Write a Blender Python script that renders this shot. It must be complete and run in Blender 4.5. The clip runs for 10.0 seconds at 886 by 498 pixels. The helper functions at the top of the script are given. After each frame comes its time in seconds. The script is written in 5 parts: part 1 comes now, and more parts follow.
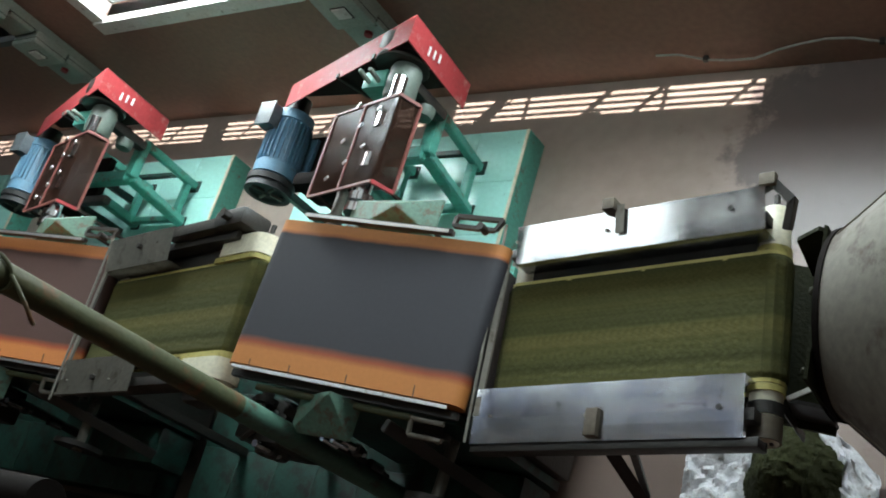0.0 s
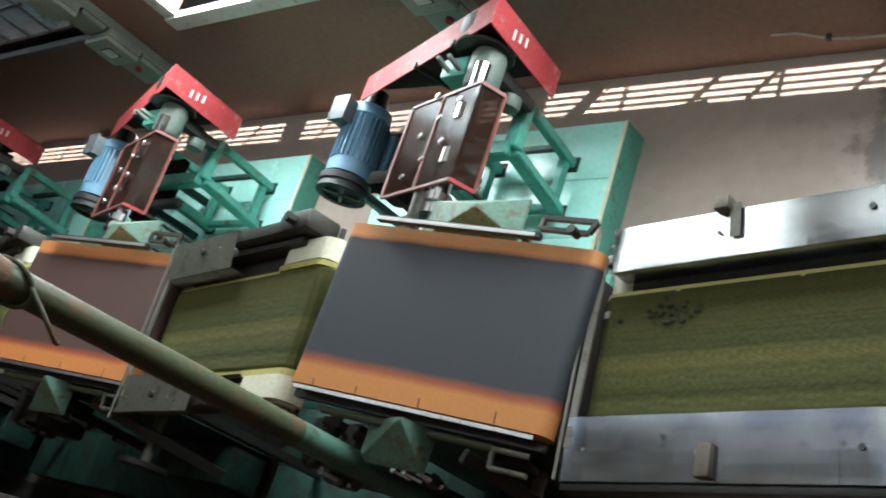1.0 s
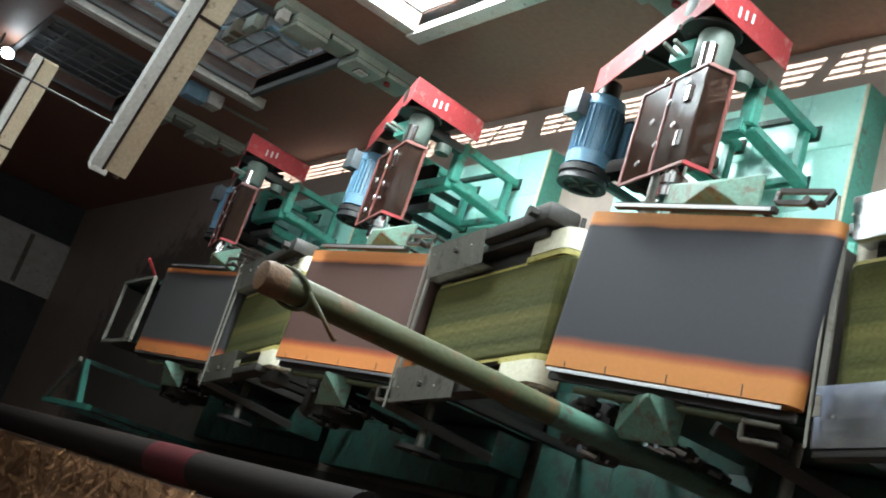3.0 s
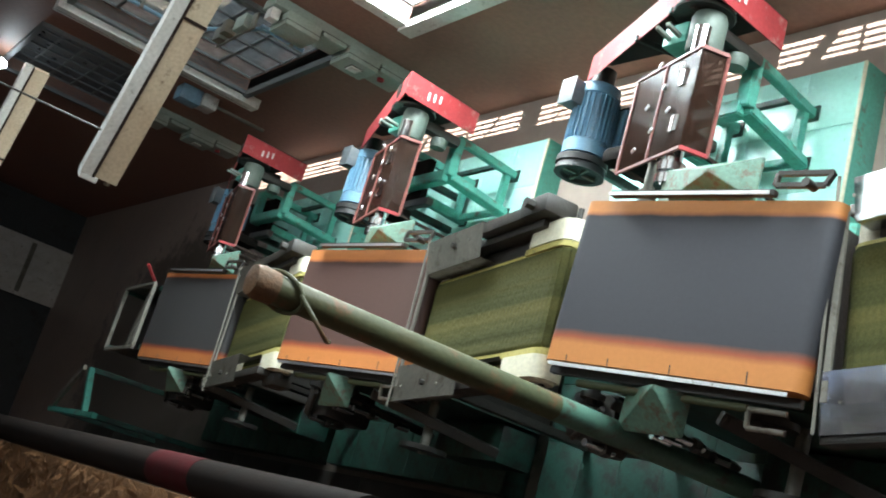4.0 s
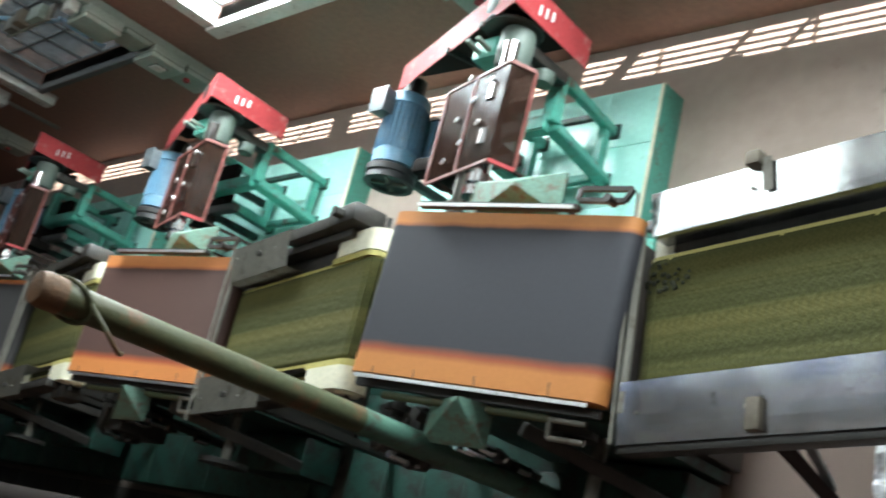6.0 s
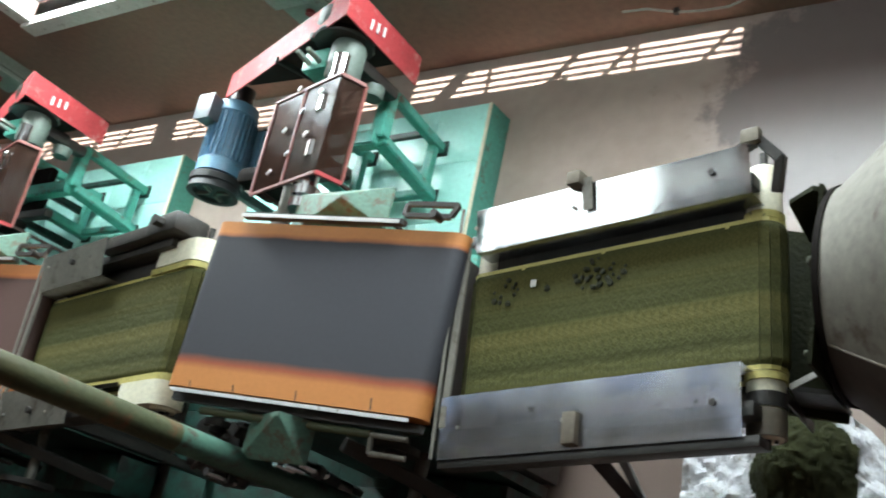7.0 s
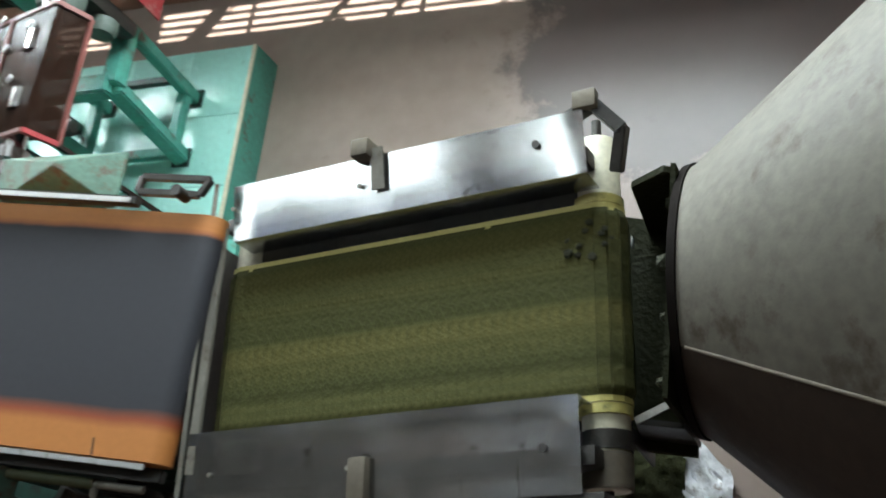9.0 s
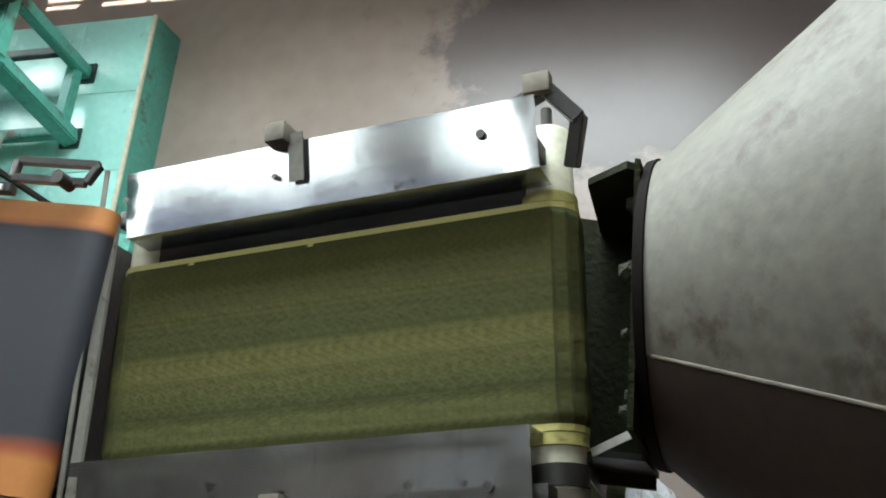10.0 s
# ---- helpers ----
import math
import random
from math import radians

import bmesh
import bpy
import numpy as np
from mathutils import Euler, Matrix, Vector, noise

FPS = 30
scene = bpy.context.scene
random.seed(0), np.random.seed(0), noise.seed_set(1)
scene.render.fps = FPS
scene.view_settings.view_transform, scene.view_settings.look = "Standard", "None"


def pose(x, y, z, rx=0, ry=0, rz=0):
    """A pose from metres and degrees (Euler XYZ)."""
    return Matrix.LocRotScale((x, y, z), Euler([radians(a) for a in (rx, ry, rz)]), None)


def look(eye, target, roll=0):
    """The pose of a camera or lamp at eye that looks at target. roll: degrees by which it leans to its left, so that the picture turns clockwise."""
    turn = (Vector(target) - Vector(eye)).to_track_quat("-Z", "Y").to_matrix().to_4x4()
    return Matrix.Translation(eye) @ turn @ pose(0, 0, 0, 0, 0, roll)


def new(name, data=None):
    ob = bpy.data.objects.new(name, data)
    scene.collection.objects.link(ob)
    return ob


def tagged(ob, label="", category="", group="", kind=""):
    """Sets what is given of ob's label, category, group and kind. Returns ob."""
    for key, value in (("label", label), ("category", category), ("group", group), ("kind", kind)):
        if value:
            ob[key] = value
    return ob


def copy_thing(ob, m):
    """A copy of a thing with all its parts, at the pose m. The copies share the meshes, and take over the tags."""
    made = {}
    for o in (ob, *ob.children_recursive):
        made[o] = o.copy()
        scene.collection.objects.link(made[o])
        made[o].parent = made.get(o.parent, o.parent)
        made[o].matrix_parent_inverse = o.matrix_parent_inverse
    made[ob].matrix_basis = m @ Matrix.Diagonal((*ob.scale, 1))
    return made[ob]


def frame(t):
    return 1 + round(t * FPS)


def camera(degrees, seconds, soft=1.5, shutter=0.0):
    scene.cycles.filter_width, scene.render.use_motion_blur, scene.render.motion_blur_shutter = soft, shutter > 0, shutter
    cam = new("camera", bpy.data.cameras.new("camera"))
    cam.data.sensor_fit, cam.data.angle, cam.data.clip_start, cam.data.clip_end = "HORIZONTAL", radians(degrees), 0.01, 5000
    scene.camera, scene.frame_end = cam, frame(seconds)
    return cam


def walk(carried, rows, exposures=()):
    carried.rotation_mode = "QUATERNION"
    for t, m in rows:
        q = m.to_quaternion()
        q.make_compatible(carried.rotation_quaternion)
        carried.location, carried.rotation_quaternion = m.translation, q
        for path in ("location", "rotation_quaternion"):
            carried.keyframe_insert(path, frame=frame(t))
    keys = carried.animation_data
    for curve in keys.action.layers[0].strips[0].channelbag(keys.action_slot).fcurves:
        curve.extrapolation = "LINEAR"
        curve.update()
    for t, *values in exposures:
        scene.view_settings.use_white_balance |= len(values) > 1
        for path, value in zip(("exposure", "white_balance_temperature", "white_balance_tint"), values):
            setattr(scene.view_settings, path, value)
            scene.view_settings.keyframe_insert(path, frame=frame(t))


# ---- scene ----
cam = camera(45.38, 10.0, soft=1.8, shutter=0.5)
PATH = [
    (0, (3.110, -1.007, 4.166), (1.956, -0.229, 2.730), -47.54),
    (0.2, (3.126, -0.988, 4.170), (1.954, -0.223, 2.740), -47.99),
    (0.5, (2.791, -0.766, 3.813), (1.607, -0.016, 2.387), -49.63),
    (1, (2.863, -0.796, 3.808), (1.565, -0.066, 2.473), -51.03),
    (1.5, (2.932, -0.820, 3.811), (1.577, -0.111, 2.522), -52.50),
    (2, (2.975, -0.837, 3.833), (1.516, -0.166, 2.641), -55.54),
    (2.5, (3.012, -0.855, 3.872), (1.449, -0.229, 2.793), -58.84),
    (2.7, (3.042, -0.858, 3.906), (1.448, -0.258, 2.857), -59.87),
    (3.8, (3.072, -0.823, 3.891), (1.430, -0.277, 2.888), -63.83),
    (4, (3.032, -0.815, 3.849), (1.402, -0.261, 2.831), -63.78),
    (4.5, (3.015, -0.807, 3.843), (1.414, -0.246, 2.783), -63.74),
    (5, (3.001, -0.797, 3.824), (1.439, -0.217, 2.717), -63.21),
    (5.5, (2.992, -0.786, 3.804), (1.479, -0.181, 2.645), -62.19),
    (6, (2.990, -0.790, 3.807), (1.592, -0.131, 2.538), -59.09),
    (6.2, (2.993, -0.805, 3.825), (1.659, -0.118, 2.503), -57.14),
    (7.3, (2.980, -0.767, 3.774), (1.890, -0.000, 2.283), -51.17),
    (7.5, (2.986, -0.757, 3.775), (1.939, 0.014, 2.255), -50.22),
    (8, (2.974, -0.748, 3.774), (2.023, 0.030, 2.196), -46.98),
    (8.5, (2.948, -0.747, 3.765), (2.073, 0.039, 2.147), -44.91),
    (8.7, (2.768, -0.570, 3.497), (1.930, 0.194, 1.849), -45.3),
    (9, (2.609, -0.385, 3.259), (1.827, 0.334, 1.565), -45.3),
    (9.5, (2.442, -0.249, 3.020), (1.781, 0.458, 1.269), -41.1),
    (10, (2.442, -0.248, 3.022), (1.828, 0.467, 1.258), -38.6),
]
walk(cam, [(t, look(e, g, r)) for t, e, g, r in PATH], exposures=[(0, 1.55), (0.5, 1.7), (1.5, 2.05), (2.5, 2.24), (4, 2.48), (5, 2.46), (6, 2.3), (7.5, 2.05), (8.5, 1.78), (9.5, 1.9), (10, 2.0)])

# ---- layout, metres: x along the line of machines, y towards the window wall, z up
PITCH = 2.242          # distance between machines
MACHINES = 3
WALL_Y = 2.28          # window wall, inner face
ROOF_Z = 5.2
WALL_M = Matrix.Translation((0, WALL_Y, 0)) @ Matrix.Rotation(radians(-1.5), 4, "Z") @ Matrix.Translation((0, -WALL_Y, 0))   # the window wall runs a little askew
SUN_DIR = Vector((0.25, 0.22, -1.0)).normalized()   # the way the sunlight travels
ROOF_SHIFT = SUN_DIR / SUN_DIR.z * ROOF_Z            # from a spot on the floor back to the roof

# ---- sky, sun, exposure
world = bpy.data.worlds.new("sky")
scene.world = world
world.use_nodes = True
wn = world.node_tree
sky = wn.nodes.new("ShaderNodeTexSky")
sky.sky_type = "NISHITA"
sky.sun_disc = False
sky.sun_elevation = math.asin(-SUN_DIR.z)
sky.sun_rotation = math.atan2(-SUN_DIR.x, -SUN_DIR.y)
wn.links.new(sky.outputs[0], wn.nodes["Background"].inputs[0])
wn.nodes["Background"].inputs[1].default_value = 0.15
sun = new("sun", bpy.data.lights.new("sun", "SUN"))
sun.data.energy = 5.0
sun.data.angle = radians(0.15)
sun.data.color = (1.0, 0.93, 0.84)
sun.matrix_world = look((0, 0, 9), Vector((0, 0, 9)) + SUN_DIR)


def opening_light(x0, x1, y, z0, z1, watts, down=25):
    """Daylight entering through an opening of the window wall."""
    la = bpy.data.lights.new("window_daylight", "AREA")
    la.shape, la.size, la.size_y, la.energy = "RECTANGLE", x1 - x0, z1 - z0, watts
    la.color = (0.86, 0.98, 0.985)
    ob = new("window_daylight", la)
    c = Vector(((x0 + x1) / 2, y, (z0 + z1) / 2))
    ob.matrix_world = WALL_M @ look(c, c + Vector((0, -1, -math.tan(radians(down)))))
    return ob


def roof_light(x0, x1, y0, y1, watts):
    """Daylight entering through a translucent roof panel."""
    la = bpy.data.lights.new("skylight_daylight", "AREA")
    la.shape, la.size, la.size_y, la.energy = "RECTANGLE", x1 - x0, y1 - y0, watts
    la.color = (0.87, 0.99, 0.985)
    ob = new("skylight_daylight", la)
    ob.matrix_world = WALL_M @ look(((x0 + x1) / 2, (y0 + y1) / 2, ROOF_Z - 0.02), ((x0 + x1) / 2, (y0 + y1) / 2 + 0.001, 0))
    return ob


# ---- materials
def mat(name, base, rough=0.6, metal=0.0, second=None, scale=6.0, fine=60.0, bump=0.12, amount=0.2, spec=0.5, dirt=None, dirt_amount=0.3):
    m = bpy.data.materials.new(name)
    m.use_nodes = True
    nt = m.node_tree
    b = nt.nodes["Principled BSDF"]
    co = nt.nodes.new("ShaderNodeTexCoord")
    n1 = nt.nodes.new("ShaderNodeTexNoise")
    n1.inputs["Scale"].default_value, n1.inputs["Detail"].default_value, n1.inputs["Roughness"].default_value = scale, 6, 0.62
    n2 = nt.nodes.new("ShaderNodeTexNoise")
    n2.inputs["Scale"].default_value, n2.inputs["Detail"].default_value = fine, 4
    for n in (n1, n2):
        nt.links.new(co.outputs["Object"], n.inputs["Vector"])
    second = second or tuple(c * 0.72 for c in base)
    r1 = nt.nodes.new("ShaderNodeValToRGB")
    r1.color_ramp.elements[0].position, r1.color_ramp.elements[1].position = 0.5 - 0.22, 0.5 + 0.22
    r1.color_ramp.elements[0].color, r1.color_ramp.elements[1].color = (*second, 1), (*base, 1)
    nt.links.new(n1.outputs[0], r1.inputs[0])
    mx = nt.nodes.new("ShaderNodeMix")
    mx.data_type, mx.blend_type = "RGBA", "MULTIPLY"
    r2 = nt.nodes.new("ShaderNodeMapRange")
    r2.inputs["From Min"].default_value, r2.inputs["From Max"].default_value = 0.3, 0.7
    r2.inputs["To Min"].default_value, r2.inputs["To Max"].default_value = 1 - amount, 1.0
    nt.links.new(n2.outputs[0], r2.inputs[0])
    mx.inputs[0].default_value = 1.0
    nt.links.new(r1.outputs[0], mx.inputs["A"])
    nt.links.new(r2.outputs[0], mx.inputs["B"])
    out = mx.outputs["Result"]
    if dirt:
        n3 = nt.nodes.new("ShaderNodeTexNoise")
        n3.inputs["Scale"].default_value, n3.inputs["Detail"].default_value, n3.inputs["Roughness"].default_value = scale * 2.3, 8, 0.7
        nt.links.new(co.outputs["Object"], n3.inputs["Vector"])
        r3 = nt.nodes.new("ShaderNodeMapRange")
        r3.inputs["From Min"].default_value, r3.inputs["From Max"].default_value = 0.66 - dirt_amount * 0.4, 0.74 - dirt_amount * 0.3
        nt.links.new(n3.outputs[0], r3.inputs[0])
        m3 = nt.nodes.new("ShaderNodeMix")
        m3.data_type = "RGBA"
        nt.links.new(r3.outputs[0], m3.inputs[0])
        nt.links.new(out, m3.inputs["A"])
        m3.inputs["B"].default_value = (*dirt, 1)
        out = m3.outputs["Result"]
    nt.links.new(out, b.inputs["Base Color"])
    rr = nt.nodes.new("ShaderNodeMapRange")
    rr.inputs["To Min"].default_value, rr.inputs["To Max"].default_value = max(rough - 0.12, 0.03), min(rough + 0.12, 1)
    nt.links.new(n1.outputs[0], rr.inputs[0])
    nt.links.new(rr.outputs[0], b.inputs["Roughness"])
    b.inputs["Metallic"].default_value = metal
    b.inputs["Specular IOR Level"].default_value = spec
    if bump:
        bp = nt.nodes.new("ShaderNodeBump")
        bp.inputs["Strength"].default_value, bp.inputs["Distance"].default_value = bump, 0.01
        nt.links.new(n2.outputs[0], bp.inputs["Height"])
        nt.links.new(bp.outputs[0], b.inputs["Normal"])
    return m


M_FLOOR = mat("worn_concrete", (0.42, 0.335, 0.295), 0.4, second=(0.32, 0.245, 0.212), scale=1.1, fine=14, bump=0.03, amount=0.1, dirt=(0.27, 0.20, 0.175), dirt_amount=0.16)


def add_stain_shade(m, cx, cy, rx, ry, colour):
    """A dark patch with a ragged rim on the floor, for the damp stain and for painted shade."""
    nt = m.node_tree
    b = nt.nodes["Principled BSDF"]
    src = b.inputs["Base Color"].links[0].from_socket
    rsrc = b.inputs["Roughness"].links[0].from_socket
    co = nt.nodes.new("ShaderNodeTexCoord")
    mp = nt.nodes.new("ShaderNodeMapping")
    mp.inputs["Location"].default_value = (-cx / rx, -cy / ry, 0)
    mp.inputs["Scale"].default_value = (1 / rx, 1 / ry, 1)
    nt.links.new(co.outputs["Object"], mp.inputs[0])
    ln = nt.nodes.new("ShaderNodeVectorMath")
    ln.operation = "LENGTH"
    nt.links.new(mp.outputs[0], ln.inputs[0])
    nz = nt.nodes.new("ShaderNodeTexNoise")
    nz.inputs["Scale"].default_value, nz.inputs["Detail"].default_value, nz.inputs["Roughness"].default_value = 5, 7, 0.65
    nt.links.new(co.outputs["Object"], nz.inputs["Vector"])
    ad = nt.nodes.new("ShaderNodeMath")
    ad.operation = "MULTIPLY_ADD"
    ad.inputs[1].default_value = 1.1
    nt.links.new(nz.outputs[0], ad.inputs[0])
    nt.links.new(ln.outputs["Value"], ad.inputs[2])
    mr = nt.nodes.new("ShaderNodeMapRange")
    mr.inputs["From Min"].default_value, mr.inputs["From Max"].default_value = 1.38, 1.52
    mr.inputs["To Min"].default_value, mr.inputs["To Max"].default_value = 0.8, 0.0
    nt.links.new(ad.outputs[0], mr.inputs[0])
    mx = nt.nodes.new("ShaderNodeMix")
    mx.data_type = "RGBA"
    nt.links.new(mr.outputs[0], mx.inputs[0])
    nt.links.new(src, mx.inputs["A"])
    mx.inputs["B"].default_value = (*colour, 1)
    nt.links.new(mx.outputs["Result"], b.inputs["Base Color"])
    m2 = nt.nodes.new("ShaderNodeMix")
    nt.links.new(mr.outputs[0], m2.inputs[0])
    nt.links.new(rsrc, m2.inputs[2])
    m2.inputs[3].default_value = 0.3
    nt.links.new(m2.outputs[0], b.inputs["Roughness"])


add_stain_shade(M_FLOOR, 1.98, 1.78, 0.75, 0.62, (0.13, 0.105, 0.105))
# shade under the drum and the conveyor, painted into the floor colour
add_stain_shade(M_FLOOR, 2.75, -0.55, 0.95, 0.75, (0.075, 0.05, 0.042))
add_stain_shade(M_FLOOR, 1.05, -0.25, 0.95, 0.75, (0.16, 0.115, 0.095))
# unlit floor at the far end and by the rail, darkened in colour
add_stain_shade(M_FLOOR, -8.0, 0.2, 2.6, 1.8, (0.07, 0.062, 0.052))
add_stain_shade(M_FLOOR, -3.5, -0.9, 5.0, 0.9, (0.07, 0.062, 0.052))
M_WALL = mat("brown_wall_paint", (0.28, 0.142, 0.10), 0.6, second=(0.22, 0.11, 0.08), scale=1.1, fine=25, bump=0.1, amount=0.2)
M_SLATE = mat("dark_slate_wall_paint", (0.055, 0.06, 0.062), 0.7, scale=1.2, fine=25, dirt=(0.03, 0.028, 0.026), dirt_amount=0.25)
M_ROOF = mat("roof_sheet", (0.24, 0.22, 0.20), 0.7, scale=2)
M_TEAL = mat("teal_paint", (0.11, 0.43, 0.34), 0.42, second=(0.085, 0.34, 0.27), scale=5, fine=50, bump=0.08, amount=0.2, dirt=(0.12, 0.12, 0.09), dirt_amount=0.25)
# teal paint with the shade of the low and near parts put into its colour
M_DIM_TEAL = mat("dim_teal_paint", (0.018, 0.072, 0.054), 0.5, second=(0.012, 0.046, 0.035), scale=4, fine=45, bump=0.1, amount=0.25, dirt=(0.012, 0.014, 0.012), dirt_amount=0.5)
M_HOUSING = mat("grimy_green_casting", (0.13, 0.25, 0.19), 0.5, second=(0.085, 0.17, 0.13), scale=9, fine=60, amount=0.3, dirt=(0.10, 0.075, 0.05), dirt_amount=0.4)
# plinth tops: window light and sheen put into a paler teal than the sides
M_PLINTH = mat("lit_teal_plinth_tiles", (0.47, 0.85, 0.78), 0.26, second=(0.40, 0.79, 0.71), scale=3, fine=40, bump=0.02, amount=0.08, dirt=(0.20, 0.30, 0.24), dirt_amount=0.12)
M_GROUT = mat("tile_joint", (0.12, 0.30, 0.26), 0.8)
M_RED = mat("red_paint", (0.42, 0.05, 0.055), 0.55, spec=0.22, second=(0.32, 0.04, 0.045), scale=6, fine=60, bump=0.05, amount=0.2, dirt=(0.36, 0.16, 0.14), dirt_amount=0.25)
M_WHITE = mat("white_lettering", (0.8, 0.76, 0.74), 0.5)
M_BLUE = mat("blue_motor_paint", (0.15, 0.31, 0.44), 0.4, second=(0.12, 0.24, 0.35), scale=8, fine=70, bump=0.08, amount=0.25, dirt=(0.15, 0.17, 0.17), dirt_amount=0.22)
M_TERMINAL = mat("dusty_grey_blue_casting", (0.15, 0.175, 0.19), 0.5, second=(0.09, 0.10, 0.11), scale=14, fine=70)
M_STRIP = mat("brushed_bright_steel", (0.6, 0.6, 0.6), 0.4, 1.0, second=(0.6, 0.6, 0.6), scale=9, fine=60, bump=0.05, amount=0.15, dirt=(0.2, 0.17, 0.13), dirt_amount=0.12)
M_BLACK = mat("black_greasy_iron", (0.022, 0.021, 0.02), 0.45, second=(0.04, 0.034, 0.028), scale=9, fine=80, bump=0.2)
M_RUBBER = mat("black_rubber", (0.02, 0.02, 0.021), 0.6)
M_STEEL = mat("scratched_stainless", (0.72, 0.73, 0.74), 0.15, 1.0, second=(0.62, 0.63, 0.65), scale=5, fine=5, bump=0.05, amount=0.10, dirt=(0.22, 0.20, 0.17), dirt_amount=0.10)
M_DULL = mat("dull_steel", (0.26, 0.245, 0.21), 0.5, 0.3, second=(0.18, 0.17, 0.145), scale=5, fine=45, bump=0.15, dirt=(0.11, 0.09, 0.07), dirt_amount=0.3)
M_BROWN = mat("rusty_clamp", (0.17, 0.14, 0.10), 0.7, second=(0.10, 0.08, 0.06), scale=14)
M_POLE = mat("green_pole_paint", (0.062, 0.085, 0.045), 0.5, second=(0.07, 0.062, 0.03), scale=3, fine=50, bump=0.15, dirt=(0.12, 0.06, 0.03), dirt_amount=0.32, spec=0.25)
M_POLE_GREEN = mat("worn_teal_pole_paint", (0.07, 0.17, 0.125), 0.5, second=(0.05, 0.115, 0.085), scale=6, fine=50, bump=0.15, dirt=(0.05, 0.045, 0.03), dirt_amount=0.3)
M_POLE_RUST = mat("orange_rusty_paint", (0.16, 0.075, 0.03), 0.75, second=(0.09, 0.05, 0.025), scale=18, fine=90, bump=0.3)
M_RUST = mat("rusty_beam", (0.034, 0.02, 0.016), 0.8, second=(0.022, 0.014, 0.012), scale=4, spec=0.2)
M_RAIL = mat("sooty_rail_paint", (0.012, 0.008, 0.0065), 0.85, second=(0.007, 0.0055, 0.005), scale=4, spec=0.08)
M_DARKRED = mat("faded_red_band", (0.05, 0.006, 0.008), 0.7, second=(0.028, 0.008, 0.008), scale=9, spec=0.08)
M_DRUM = mat("weathered_drum_steel", (0.185, 0.17, 0.142), 0.62, 0.0, second=(0.13, 0.118, 0.098), scale=2.2, fine=35, bump=0.1, amount=0.2, dirt=(0.075, 0.06, 0.045), dirt_amount=0.3, spec=0.3)
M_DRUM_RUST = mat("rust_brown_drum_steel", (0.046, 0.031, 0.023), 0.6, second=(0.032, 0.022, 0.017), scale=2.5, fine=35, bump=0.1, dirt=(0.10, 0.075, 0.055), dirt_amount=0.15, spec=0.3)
M_CREAM = mat("cream_nylon", (0.80, 0.76, 0.60), 0.45, second=(0.72, 0.67, 0.50), scale=5)
M_YELLOW = mat("yellow_belt_edge", (0.55, 0.49, 0.17), 0.55, second=(0.45, 0.38, 0.10), scale=14, dirt=(0.12, 0.12, 0.04), dirt_amount=0.25)
M_BOX = mat("grey_green_enclosure", (0.33, 0.38, 0.33), 0.5, second=(0.26, 0.30, 0.26), scale=5)
M_TRIM = mat("white_window_paint", (0.74, 0.73, 0.70), 0.55, second=(0.58, 0.56, 0.52), scale=6, dirt=(0.25, 0.22, 0.18), dirt_amount=0.2)
M_GRILLE = mat("grey_window_steel", (0.12, 0.125, 0.125), 0.6, scale=9)
M_BATTEN = mat("dusty_light_reflector", (0.62, 0.52, 0.38), 0.6, second=(0.50, 0.38, 0.26), scale=4, dirt=(0.2, 0.13, 0.08), dirt_amount=0.2)
M_FOIL = mat("crumpled_white_sheet", (0.78, 0.78, 0.80), 0.4, second=(0.55, 0.55, 0.58), scale=12, fine=60, bump=0.4, dirt=(0.22, 0.17, 0.12), dirt_amount=0.2)
M_HEAP = mat("damp_tea_heap", (0.052, 0.056, 0.020), 0.9, second=(0.032, 0.036, 0.013), scale=14, fine=200, bump=0.8, amount=0.5, spec=0.2)
M_CLUMP = mat("dark_tea_clump", (0.034, 0.038, 0.016), 0.85, scale=30, fine=200, bump=0.8)
M_STRAW = mat("dry_brown_leaf", (0.25, 0.115, 0.042), 0.75, second=(0.12, 0.055, 0.022), scale=20, fine=120, bump=0.5)
M_WIRE = mat("pale_wire", (0.42, 0.40, 0.36), 0.6, scale=20)
M_HOSE = mat("blue_plastic_pipe", (0.25, 0.42, 0.56), 0.5, scale=10)


def add_scratches(m, turn):
    """Fine crossing scratches that dull the polish."""
    nt = m.node_tree
    b = nt.nodes["Principled BSDF"]
    co = nt.nodes.new("ShaderNodeTexCoord")
    mp = nt.nodes.new("ShaderNodeMapping")
    mp.inputs["Rotation"].default_value = (0, 0, radians(turn))
    mp.inputs["Scale"].default_value = (150, 7, 7)
    nz = nt.nodes.new("ShaderNodeTexNoise")
    nz.inputs["Scale"].default_value, nz.inputs["Detail"].default_value = 1.0, 2
    nt.links.new(co.outputs["Object"], mp.inputs[0])
    nt.links.new(mp.outputs[0], nz.inputs["Vector"])
    mr = nt.nodes.new("ShaderNodeMapRange")
    mr.inputs["From Min"].default_value, mr.inputs["From Max"].default_value = 0.66, 0.74
    mr.inputs["To Max"].default_value = 0.55
    nt.links.new(nz.outputs[0], mr.inputs[0])
    mx = nt.nodes.new("ShaderNodeMix")
    mx.data_type = "RGBA"
    nt.links.new(mr.outputs[0], mx.inputs[0])
    nt.links.new(b.inputs["Base Color"].links[0].from_socket, mx.inputs["A"])
    mx.inputs["B"].default_value = (0.30, 0.29, 0.27, 1)
    nt.links.new(mx.outputs["Result"], b.inputs["Base Color"])


add_scratches(M_STEEL, 35)
add_scratches(M_STEEL, -50)


